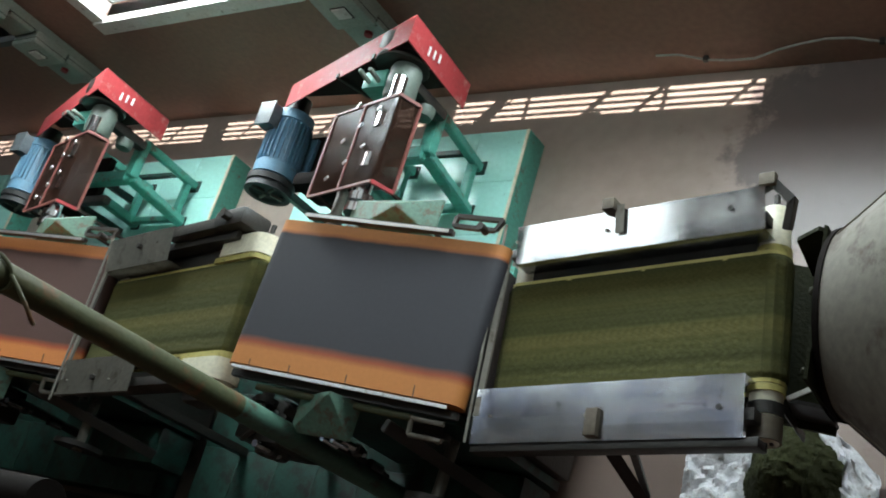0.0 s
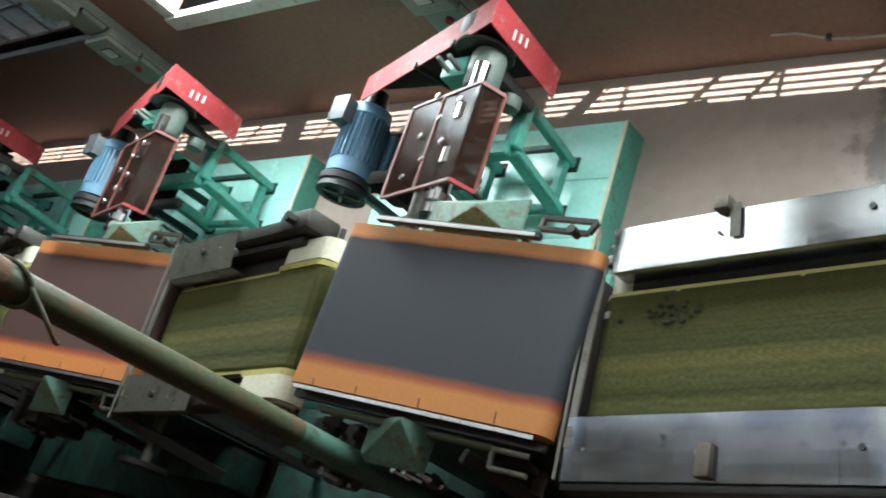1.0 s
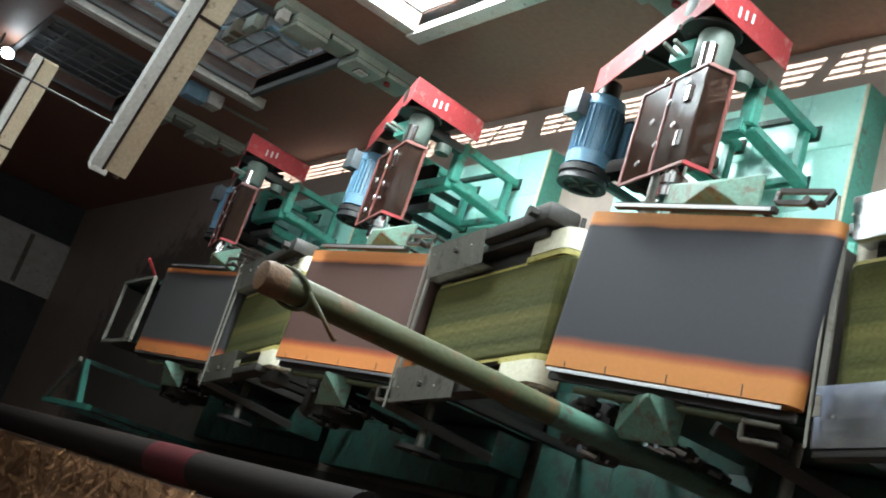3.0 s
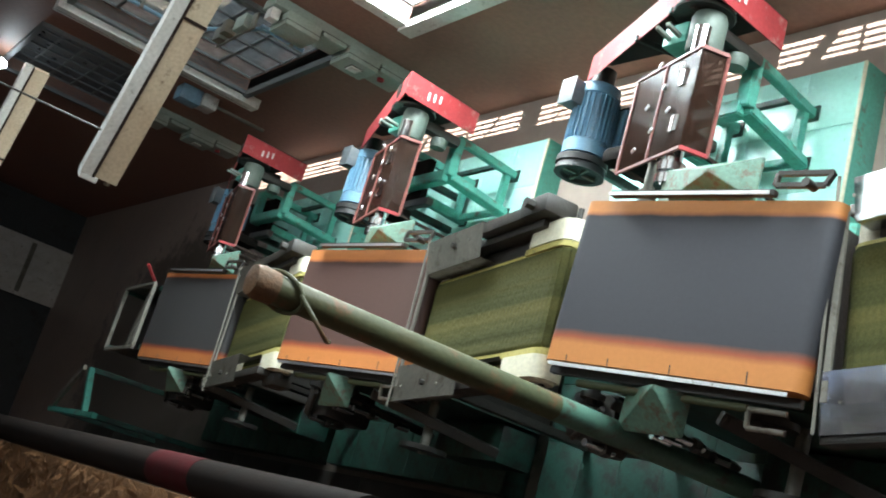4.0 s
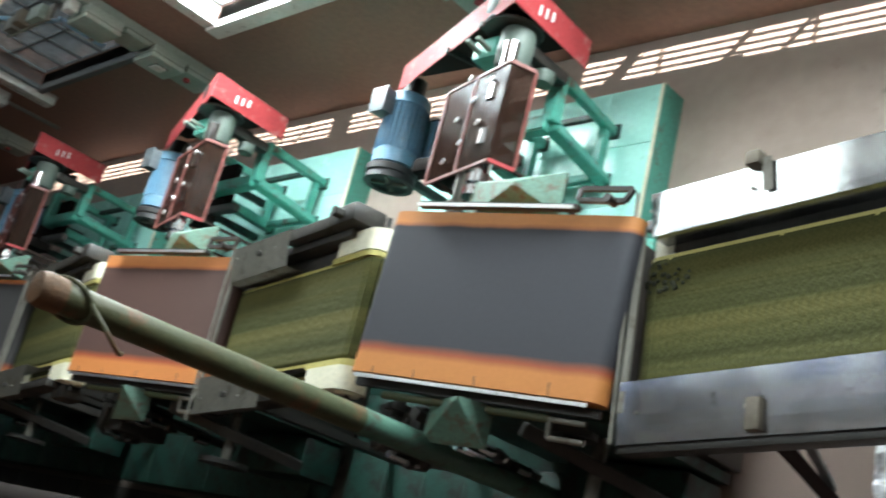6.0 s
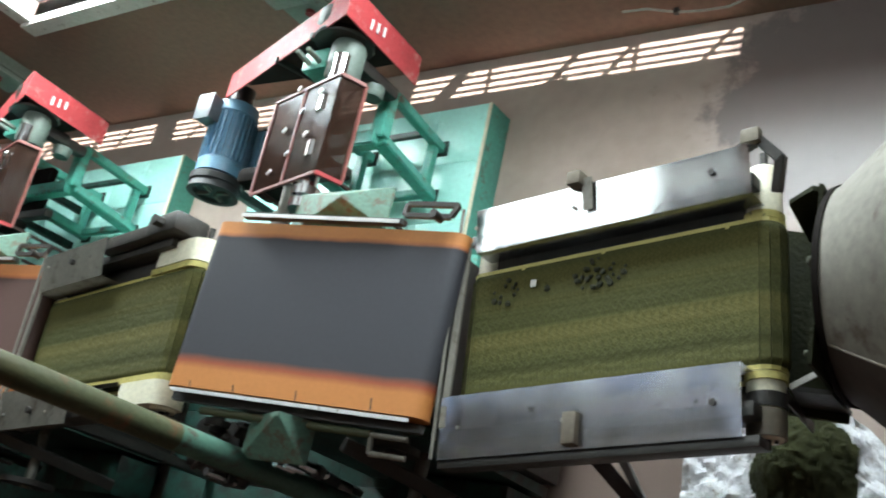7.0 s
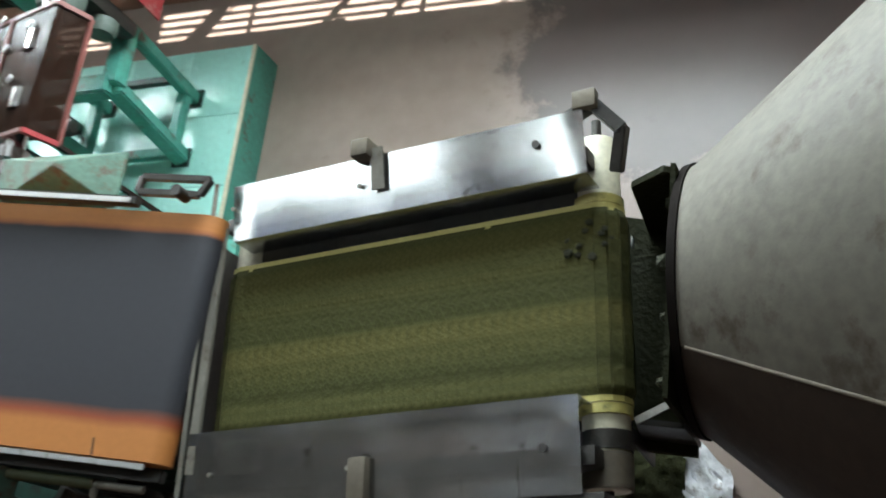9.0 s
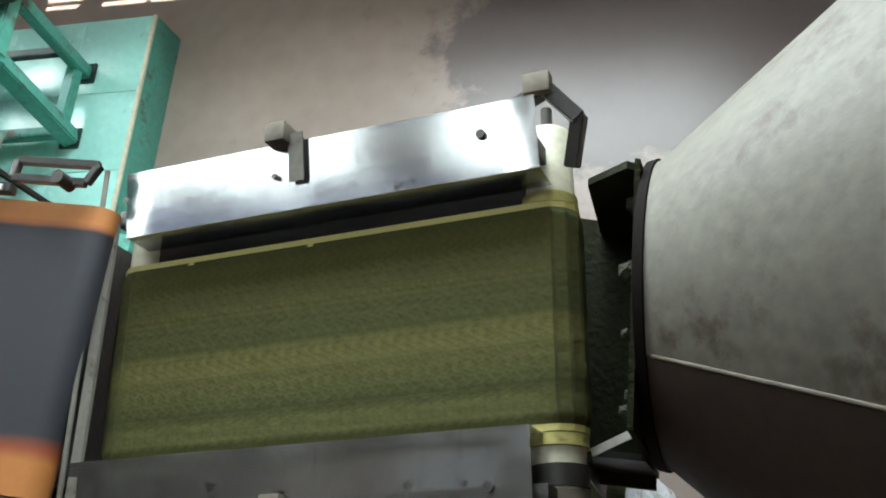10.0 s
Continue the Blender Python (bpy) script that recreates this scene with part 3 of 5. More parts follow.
CLUMPED = {62: 2, 63: 3, 64: 4, 65: 3, 66: 1, 70: 1, 74: 3, 75: 5, 76: 6, 77: 6, 78: 5, 79: 3, 80: 2}


def conveyor(at, bright, label):
    steel = M_STEEL if bright else M_DULL
    head = HEADS[0 if bright else 1]
    root = thing("conveyor", label, "conveyor", "feed conveyors", at)
    far = part("far_guard", guard_plate(0.055 if bright else 0.0, 1.012 if bright else 0.56, 0.262 if bright else 0.236, 0.408 if bright else 0.40, 0.0, 0.024, 0.085, steel), steel, root)
    near = part("near_guard", guard_plate(-0.02, 0.978 if bright else 0.62, -0.232, -0.43 if bright else -0.40, 0.0, -0.012, 0.085, steel), steel, root)
    for p, y, z in ((far, 0.345, 0.018), (near, -0.335, -0.005)):
        if bright:
            part("bolt_hole", tube((0.90, y, z - 0.004), (0.90, y, z + 0.005), 0.0095, seg=16), M_BLACK, p, "dark bolt head")
        part("rivet", tube((0.44, y - 0.01, z), (0.44, y - 0.01, z + 0.006), 0.006, seg=10), M_DULL, p)
        part("rivet", tube((0.06, y, z), (0.06, y, z + 0.006), 0.006, seg=10), M_DULL, p)
    part("side_rail", box(0.0, 1.0, 0.31, 0.35, -0.14, -0.035, 0.003), M_BLACK, root)
    part("side_rail", box(0.0, 1.0, -0.37, -0.33, -0.13, -0.03, 0.003), M_BLACK, root)
    part("belt_bed", box(TAIL + 0.03, head - 0.03, -0.22, 0.22, BELT_Z - 0.05, BELT_Z - 0.012, 0.002), M_DULL, root)
    e = 0.405 if bright else 0.345
    for nm, x in (("head_roller", head), ("tail_roller", TAIL)):
        ro = part(nm, lathe_y([(-e, 0.012), (-e, 0.046), (-e + 0.012, 0.050), (-0.21, ROLL - 0.006), (0.21, ROLL - 0.006), (e - 0.012, 0.050), (e, 0.046), (e, 0.012)], 28), M_CREAM, root, "cream nylon roller")
        ro.location = (x, 0, BELT_Z - ROLL)
        part("roller_shaft", tube((0, -e - 0.03, 0), (0, e + 0.06, 0), 0.012), M_BLACK, ro)
        if bright and x == head:
            part("roller_band", lathe_y([(-0.325, 0.04), (-0.325, 0.0555), (-0.285, 0.0565), (-0.285, 0.04)], 28), M_BLACK, ro, "black rubber band")
            part("roller_end", lathe_y([(-0.404, 0.02), (-0.404, 0.053), (-0.33, 0.0545), (-0.33, 0.02)], 28), M_BROWN, ro, "brown worn roller end")
            for sg in (1, -1):
                y0, y1 = sorted((sg * 0.230, sg * 0.252))
                part("belt_rim", lathe_y([(y0, 0.04), (y0, 0.0575), (y1, 0.0575), (y1, 0.04)], 28), M_YELLOW, ro, "yellow tea-stained rim")
        part("roller_key", box(0.018, 0.03, -e - 0.008, -e, -0.005, 0.005, 0.001), M_BLACK, ro)
    # black plate added to keep the gap between belt and far guard dark
    part("belt_skirt", box(0.0, head - 0.03, 0.222 if bright else 0.23, 0.315, -0.125, -0.105, 0.002), M_BLACK, root)
    if not bright:
        # nylon guides carry the belt edges over the head roller, each with a yellow worn rim
        for sg in (1, -1):
            arc = [(head + 0.064 * math.sin(q), BELT_Z - ROLL + 0.076 * math.cos(q)) for q in np.linspace(0.05, 2.3, 12)]
            prof = [(0.86, -0.15)] + [(0.86, -0.072)] + [(0.88 + 0.02 * k, -0.064 + 0.0004 * k) for k in range(10)] + arc + [(head - 0.03, -0.19)]
            y0, y1 = sorted((sg * 0.242, sg * 0.335))
            g = part("nylon_edge_guide", prism_y(prof, y0, y1), M_CREAM, root, "cream nylon belt edge guide")
            y0, y1 = sorted((sg * 0.216, sg * 0.2415))
            rim = [(0.84, -0.15)] + [(0.84 + 0.02 * k, -0.070 + 0.0004 * k) for k in range(12)] + [(head + (x - head) * 0.96, z - 0.003) for x, z in arc] + [(head - 0.03, -0.19)]
            part("worn_rim", prism_y(rim, y0, y1), M_YELLOW, g, "yellow tea-stained rim")
        part("head_plate", box(0.50, 0.90, 0.345, 0.40, -0.06, 0.015, 0.006), M_BLACK, root)
        part("head_bearing", box(0.86, 1.08, 0.345, 0.43, -0.14, 0.02, 0.02), M_BLACK, root)
        part("bearing_nut", tube((0.98, 0.385, 0.015), (0.98, 0.385, 0.06), 0.024, seg=6), M_BLACK, root)
        part("head_bearing", box(0.90, 1.10, -0.42, -0.345, -0.22, -0.10, 0.02), M_BLACK, root)
    # tail cross bar of bare steel and its tie rod
    part("tail_bar", bar((-0.005, -0.33, -0.008), (0.012, 0.31, -0.008), 0.026, 0.012), M_DULL, root, "bare steel cross strip")
    part("tie_rod", tube((-0.03, -0.43, 0.0), (-0.005, 0.43, 0.02), 0.006, seg=10), M_DULL, root)
    inv = at.inverted()
    if bright:
        bm = bmesh.new()
        bm_bar(bm, (0.965, 0.40, 0.0), (1.03, 0.43, 0.0), 0.03, 0.03)
        bm_bar(bm, (1.03, 0.43, 0.0), (1.09, 0.36, -0.02), 0.03, 0.03)
        bm_bar(bm, (1.09, 0.37, -0.02), (1.06, 0.28, -0.06), 0.028, 0.028)
        part("end_bracket", bm, M_BLACK, root, "bent black end bracket")
        part("bracket_cap", box(0.99, 1.045, 0.41, 0.455, 0.0, 0.03, 0.004), M_BROWN, root)
        part("clamp", box(0.435, 0.482, 0.395, 0.44, -0.03, 0.066, 0.004), M_BROWN, root)
        part("under_rail", box(-0.02, 1.02, -0.455, -0.425, -0.085, -0.022, 0.004), M_BLACK, root, "black tea-caked under rail")
        # thin strip added as the clamp's reflection in the far guard
        part("clamp_tab", bar((0.494, 0.315, 0.022), (0.494, 0.42, 0.040), 0.034, 0.004), M_DULL, root)
        part("clamp", box(0.45, 0.495, -0.42, -0.325, -0.03, 0.016, 0.004), M_BROWN, root)
        part("leg", bar(inv @ Vector((1.49, -0.03, 1.11)), inv @ Vector((1.41, -0.19, 0.02)), 0.05, 0.045), M_RUST, root)
        part("leg", bar((0.48, 0.40, -0.02), inv @ Vector((1.46, 0.75, 0.02)), 0.045, 0.045), M_BLACK, root)
        part("brace", bar(inv @ Vector((1.60, -0.04, 1.08)), inv @ Vector((1.44, -0.08, 0.5)), 0.025, 0.025), M_BLACK, root)
    else:
        for x in (0.25, 0.85):
            for y in (-0.31, 0.31):
                foot = at @ Vector((x, y, 0))
                foot.z = 0.0
                part("leg", bar((x, y, -0.12), inv @ foot, 0.045, 0.045), M_BLACK, root)
        part("plate_bolt", tube((0.30, -0.33, -0.006), (0.30, -0.33, 0.012), 0.014, seg=6), M_BLACK, root)
        part("plate_bolt", tube((0.30, 0.33, 0.016), (0.30, 0.33, 0.034), 0.014, seg=6), M_BLACK, root)
    for k in range(N_SEG):
        o = new("belt_segment", SEGMENTS[head][(k * 5 + (k // 14)) % 14])
        o.parent = root
        o.matrix_basis = belt_pose(k * loop_length(head) / N_SEG, head)
        o["place"] = k
        if bright and k in CLUMPED:
            rng = random.Random(k)
            for n in range(CLUMPED[k]):
                r = rng.uniform(0.005, 0.012)
                y = rng.uniform(0.09, 0.195) if k != 68 else rng.uniform(0.08, 0.12)
                bm = bmesh.new()
                bmesh.ops.create_icosphere(bm, subdivisions=1, radius=r)
                for v in bm.verts:
                    v.co *= 1 + 0.5 * noise.noise(v.co * 160 + Vector((n, k, 0)))
                    v.co.z *= 0.6
                c = part("tea_clump", bm, M_CLUMP, o, "dark clotted tea")
                c.location = (rng.uniform(-0.012, 0.012), y, 0.012)
        if bright and k == 68:
            bm = bmesh.new()
            bm_box(bm, -0.011, 0.011, -0.012, 0.014, 0.012, 0.016, 0.003)
            part("pale_leaf_bit", bm, M_TRIM, o, "pale scrap").location = (0, 0.145, 0)
    return root


# ---- crushing machine with its inclined apron
def apron_bm():
    a, b = Vector((0.042, 1.340)), Vector((0.962, 1.158))
    d = (b - a).normalized()
    n = Vector((-d.y, d.x))
    r = 0.046
    prof = []
    for k in range(11):
        t = math.pi * k / 10
        prof.append(b + r * (n * math.cos(t) + d * math.sin(t)))
    for k in range(11):
        t = math.pi * k / 10
        prof.append(a + r * (-n * math.cos(t) - d * math.sin(t)))
    return prism_y([tuple(p) for p in prof], -0.012, 0.628)


def pyramid(x0, x1, y0, y1, z0, apex):
    bm = bmesh.new()
    base = [bm.verts.new(p) for p in ((x0, y0, z0), (x1, y0, z0), (x1, y1, z0), (x0, y1, z0))]
    low = [bm.verts.new((v.co.x, v.co.y, z0 - 0.012)) for v in base]
    top = [bm.verts.new((apex[0] + sx * 0.007, apex[1] + sy * 0.007, apex[2])) for sx, sy in ((-1, -1), (1, -1), (1, 1), (-1, 1))]
    for i in range(4):
        j = (i + 1) % 4
        bm.faces.new((base[i], base[j], top[j], top[i]))
        bm.faces.new((low[i], low[j], base[j], base[i]))
    bm.faces.new(top)
    bm.faces.new(low[::-1])
    bmesh.ops.recalc_face_normals(bm, faces=bm.faces)
    bmesh.ops.bevel(bm, geom=list(bm.edges), offset=0.0025, segments=2, affect="EDGES")
    return bm


def crusher(at, apron_mat, label):
    root = thing("tea_crusher", label, "machine", "tea crushers", at)
    part("apron", apron_bm(), apron_mat, root, "dark apron with orange worn edges")
    part("edge_bar", bar((0.15, 0.642, 1.392), (0.80, 0.642, 1.262), 0.022, 0.03), M_BLACK, root)
    part("edge_strip", bar((0.15, 0.638, 1.411), (0.79, 0.638, 1.285), 0.014, 0.005), M_STRIP, root, "bright steel strip")
    part("front_strip", bar((0.03, -0.022, 1.376), (0.96, -0.022, 1.192), 0.014, 0.006), M_STRIP, root, "bright steel strip")
    part("front_rail", bar((0.0, -0.035, 1.325), (0.98, -0.035, 1.135), 0.03, 0.03), M_BLACK, root)
    part("lower_pipe", tube((0.12, -0.07, 1.29), (0.80, -0.07, 1.16), 0.014), M_POLE, root)
    bm = bmesh.new()
    for p, q in (((0.80, -0.07, 1.16), (0.93, -0.07, 1.135)), ((0.80, -0.07, 1.16), (0.80, -0.13, 1.15)), ((0.80, -0.13, 1.15), (0.93, -0.13, 1.125))):
        bm_tube(bm, p, q, 0.010, seg=12)
    part("crank_handle", bm, M_DULL, root)
    part("lever", tube((0.93, 0.66, 1.24), (0.93, 0.66, 1.29), 0.016), M_BLACK, root)
    bm = bmesh.new()
    for p, q in (((0.80, 0.665, 1.275), (0.97, 0.665, 1.24)), ((0.80, 0.665, 1.275), (0.80, 0.71, 1.27)), ((0.97, 0.665, 1.24), (0.99, 0.71, 1.235)), ((0.80, 0.71, 1.27), (0.99, 0.71, 1.235))):
        bm_bar(bm, p, q, 0.018, 0.018)
    part("far_lever", bm, M_BLACK, root)
    # bearing housings, near and far
    part("bearing_housing", pyramid(0.27, 0.575, -0.20, -0.052, 1.19, (0.515, -0.064, 1.315)), M_HOUSING, root, "teal painted wedge housing")
    for x in (0.44, 0.49):
        part("adjusting_bolt", tube((x, -0.205, 1.09), (x, -0.205, 1.186), 0.010, seg=12), M_STEEL, root, "bright steel bolt")
    part("bearing_housing", pyramid(0.12, 0.60, 0.69, 0.86, 1.14, (0.46, 0.77, 1.26)), M_HOUSING, root, "teal painted wedge housing")
    # casing
    part("casing", box(0.04, 0.94, 0.03, 0.60, 0.17, 1.08, 0.01), M_BLACK, root, "black greasy casing")
    # near frame coloured as shaded, far frame as lit
    part("side_frame", prism_y([(0.02, 0.17), (0.90, 0.17), (0.90, 0.95), (0.62, 1.10), (0.26, 1.16), (0.02, 1.05)], -0.02, 0.02), M_DIM_TEAL, root)
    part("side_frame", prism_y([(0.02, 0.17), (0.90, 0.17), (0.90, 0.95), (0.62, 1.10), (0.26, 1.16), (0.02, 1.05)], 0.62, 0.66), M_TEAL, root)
    for x in (0.10, 0.18):
        part("adjusting_screw", tube((x, -0.02, 0.98), (x, -0.17, 0.98), 0.022), M_STEEL, root, "bright steel screw")
        part("screw_nut", tube((x, -0.05, 0.98), (x, -0.085, 0.98), 0.036, seg=6), M_BLACK, root)
    for x, z, r in ((-0.05, 1.05, 0.05), (0.02, 0.86, 0.075), (-0.10, 0.92, 0.045), (0.72, 0.92, 0.085)):
        w = part("chain_wheel", lathe_y([(-0.09, 0.012), (-0.09, r * 0.5), (-0.07, r * 0.5), (-0.07, r), (-0.045, r), (-0.045, r * 0.5), (-0.02, r * 0.5)], 26), M_BLACK, root)
        w.location = (x, 0, z)
        part("wheel_hub", box(r * 0.55, r * 0.8, -0.074, -0.070, -0.01, 0.01, 0.001), M_STEEL, w)
    part("gearbox", box(-0.20, 0.06, -0.22, -0.03, 0.72, 1.02, 0.02), M_BLACK, root, "black greasy gearbox")
    part("gearbox_cover", lathe_y([(-0.25, 0.02), (-0.25, 0.07), (-0.222, 0.085)], 24), M_BLACK, root).location = (-0.08, 0, 0.88)
    part("foot_casting", box(0.30, 0.88, -0.24, -0.03, 0.17, 0.42, 0.03), M_DIM_TEAL, root)
    part("stay_bar", bar((0.66, -0.10, 1.12), (0.92, -0.20, 0.45), 0.05, 0.04), M_BLACK, root)
    part("stay_bar", bar((0.10, -0.08, 1.10), (0.08, -0.12, 0.30), 0.05, 0.04), M_BLACK, root)
    part("hand_wheel", lathe_y([(-0.30, 0.10), (-0.30, 0.125), (-0.275, 0.125), (-0.275, 0.10)], 30), M_BLACK, root).location = (0.74, 0, 0.78)
    part("wheel_boss", tube((0.74, -0.31, 0.78), (0.74, -0.03, 0.78), 0.025), M_DULL, root)
    for x, y in ((0.33, -0.15), (0.42, -0.17), (-0.02, -0.24)):
        part("tension_screw", tube((x, y, 0.90), (x, y, 1.06), 0.016, seg=12), M_STEEL, root, "bright steel screw")
        part("lock_nut", tube((x, y, 0.93), (x, y, 0.96), 0.028, seg=6), M_BLACK, root)
    part("grease_hose", tube((-0.16, -0.22, 1.0), (0.12, -0.12, 1.14), 0.012, seg=10), M_BLACK, root)
    for x in (0.12, 0.30, 0.55, 0.83):
        z = 1.3905 - (x - 0.03) * 0.198
        part("edge_crack", bar((x, -0.0115, z + 0.0006), (x - 0.006, 0.022 + 0.01 * math.sin(x * 40), z + 0.0006), 0.004, 0.002), M_BLACK, root)
    part("grease_pot", tube((0.30, -0.16, 0.62), (0.30, -0.16, 0.70), 0.022, seg=14), M_STEEL, root)
    return root


# ---- drive: motor, guard, cover, stand
def motor(at):
    root = thing("electric_motor", "dusty blue electric motor with black pulley", "motor", "drive motors", at)
    bm = lathe_y([(-0.19, 0.09), (-0.19, 0.108), (-0.13, 0.112), (-0.125, 0.103), (0.13, 0.103), (0.135, 0.112), (0.19, 0.108), (0.21, 0.07)], 40)
    part("motor_body", bm, M_BLUE, root)
    for k in range(26):
        a = 2 * math.pi * (k + 0.5) / 26
        d = Vector((math.cos(a), 0, math.sin(a)))
        b = bmesh.new()
        bm_box(b, 0.10, 0.119, -0.118, 0.128, -0.0022, 0.0022)
        bmesh.ops.rotate(b, verts=b.verts, cent=(0, 0, 0), matrix=Matrix.Rotation(-a, 3, "Y"))
        part("cooling_fin", b, M_BLUE, root)
    part("end_band", lathe_y([(-0.20, 0.113), (-0.20, 0.117), (-0.135, 0.117), (-0.135, 0.113)], 40), M_BLUE, root)
    part("terminal_box", box(-0.09, 0.01, 0.05, 0.18, 0.085, 0.165, 0.01), M_TERMINAL, root, "grey-blue terminal box")
    part("box_lid", box(-0.095, 0.015, 0.045, 0.185, 0.165, 0.178, 0.004), M_TERMINAL, root)
    part("motor_foot", box(-0.12, 0.12, -0.11, 0.11, -0.125, -0.10, 0.004), M_BLUE, root)
    pu = part("pulley", lathe_y([(-0.275, 0.02), (-0.275, 0.085), (-0.29, 0.10), (-0.29, 0.128), (-0.25, 0.12), (-0.25, 0.13), (-0.215, 0.13), (-0.215, 0.03)], 40), M_RUBBER, root, "black grooved pulley")
    for k in range(4):
        a = math.pi * k / 2 + 0.4
        part("pulley_spoke", bar((0.02 * math.cos(a), -0.281, 0.02 * math.sin(a)), (0.09 * math.cos(a), -0.281, 0.09 * math.sin(a)), 0.016, 0.016), M_DULL, pu)
    fan = part("rear_pulley", lathe_y([(0.215, 0.03), (0.215, 0.06), (0.30, 0.06), (0.30, 0.02)], 30), M_BLACK, root)
    return root


def belt_guard(at):
    root = thing("belt_guard", "red painted sheet-steel belt guard with white lettering bars", "guard", "belt guards", at)
    y0, y1 = 1.655, 1.80
    line = [(-0.86, 0.875), (0.222, 1.245), (0.190, 0.695)]
    part("top_sheet", prism_y(sheet_strip(line[:2], 0.006), y0, y1), M_RED, root)
    part("end_sheet", prism_y([(0.222, 1.245), (0.190, 0.695), (0.184, 0.697), (0.214, 1.240)], y0, y1), M_RED, root)
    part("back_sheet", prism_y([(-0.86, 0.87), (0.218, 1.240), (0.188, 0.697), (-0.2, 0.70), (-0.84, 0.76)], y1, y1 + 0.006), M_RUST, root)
    for k in range(3):
        z = 1.08 - k * 0.042
        part("lettering_bar", box(0.2120, 0.2165, y0 + 0.035 + 0.01 * k, y0 + 0.085 + 0.008 * k, z - 0.006, z + 0.006, 0), M_WHITE, root)
    part("guard_strut", bar((-0.35, 1.665, 1.06), (-0.28, 1.665, 0.86), 0.025, 0.02), M_BLACK, root)
    part("guard_strut", bar((-0.05, 1.665, 1.16), (0.02, 1.665, 0.80), 0.03, 0.02), M_BLACK, root)
    return root


M_SLEEVE = mat("pale_green_casting", (0.13, 0.165, 0.14), 0.55, scale=9)


def drive_shaft(at):
    root = thing("drive_shaft", "greasy steel drive shaft with flanged couplings", "shaft", "drive shafts", at)
    bodies = []
    for x, r in ((0.13, 0.045), (-0.16, 0.032)):
        prof = [(0.70, r * 0.45), (0.82, r * 0.45), (0.82, r * 1.3), (0.86, r * 1.3), (0.862, r * 0.9), (0.875, r * 0.9), (0.877, r * 1.3), (0.915, r * 1.3), (0.915, r * 0.8),
                (1.05, r * 0.8), (1.05, r * 1.15), (1.12, r * 1.15), (1.12, r * 0.7), (1.26, r * 0.7), (1.26, r * 1.2), (1.33, r * 1.2), (1.33, r * 0.8), (1.55, r * 0.8)]
        s = part("shaft", lathe_y(prof, 24), M_STEEL if x > 0 else M_DULL, root)
        s.location = (x, 0, 1.11 if x > 0 else 0.94)
        part("coupling_bolt", box(r * 0.95, r * 1.2, 0.808, 0.822, -0.006, 0.006, 0.001), M_STEEL, s)
        bodies.append(s)
    part("bearing_sleeve", lathe_y([(1.46, 0.03), (1.46, 0.07), (1.48, 0.078), (1.62, 0.078), (1.64, 0.07), (1.64, 0.03)], 30), M_SLEEVE, root, "pale grey-green bearing sleeve").location = (0.10, 0, 1.06)
    g = part("gear_pulley", lathe_y([(1.65, 0.03), (1.65, 0.13), (1.66, 0.135), (1.69, 0.12), (1.72, 0.135), (1.78, 0.135), (1.78, 0.03)], 40), M_BLACK, root, "black grooved pulley")
    g.location = (0.06, 0, 1.06)
    part("pulley_web", box(0.06, 0.10, 1.642, 1.652, -0.012, 0.012, 0.003), M_BLACK, g)
    part("gear_case", box(-0.12, 0.02, 1.53, 1.63, 0.98, 1.10, 0.012), M_TEAL, root)
    for k in range(2):
        part("tension_bar", bar((-0.02 - 0.06 * k, 1.56, 1.08), (0.0 - 0.06 * k, 1.56, 1.20), 0.018, 0.018), M_BOX, root)
    return root


def shaft_cover(at):
    root = thing("shaft_cover", "brown tinted see-through cover with a red frame over the shafts", "cover", "shaft covers", at)
    l, r0, r1 = (-0.245, 1.065), (0.21, 1.172), (0.255, 1.06)
    y0, y1 = 0.955, 1.41
    part("cover_sheet", prism_y(sheet_strip([l, r0], 0.004), y0, y1), M_ACRYLIC, root)
    part("side_sheet", prism_y(sheet_strip([r0, r1], 0.004), y0, y1), M_ACRYLIC, root)
    fr = M_FRAME
    for y in (y0, y1):
        part("frame_rib", bar((l[0], y, l[1]), (r0[0], y, r0[1]), 0.014, 0.012), fr, root)
        part("frame_rib", bar((r0[0], y, r0[1]), (r1[0], y, r1[1]), 0.018, 0.016), M_RED if y == y0 else fr, root)
    part("frame_rail", bar((r1[0], y0, r1[1]), (r1[0], y1, r1[1]), 0.014, 0.014), fr, root)
    part("frame_rail", bar((l[0], y0, l[1]), (l[0], y1, l[1]), 0.014, 0.014), fr, root)
    part("frame_rail", bar((-0.02, y0, 1.121), (-0.02, y1, 1.121), 0.010, 0.010), fr, root)
    # small bright bars added on the sheet as the glints of the shafts below
    for k in range(7):
        u = 0.25 + 0.6 * ((k * 0.37) % 1.0)
        x, z, y = l[0] + (r0[0] - l[0]) * u, l[1] + (r0[1] - l[1]) * u, y0 + 0.07 + 0.065 * k
        part("cover_clip", bar((x - 0.012, y, z + 0.006), (x + 0.016, y + 0.01, z + 0.017), 0.013, 0.007), M_STRIP, root, "bright bar standing in for a shaft glint")
    for x, z in ((l[0] + 0.05, l[1] - 0.01), (0.03, 1.10), (r1[0] - 0.02, r1[1] - 0.01)):
        part("cover_post", bar((x, y0 + 0.01, 0.17), (x, y0 + 0.01, z), 0.016, 0.016), M_RUST, root)
    return root


M_FRAME = mat("brick_red_frame", (0.24, 0.075, 0.065), 0.5, second=(0.17, 0.06, 0.05), scale=10)


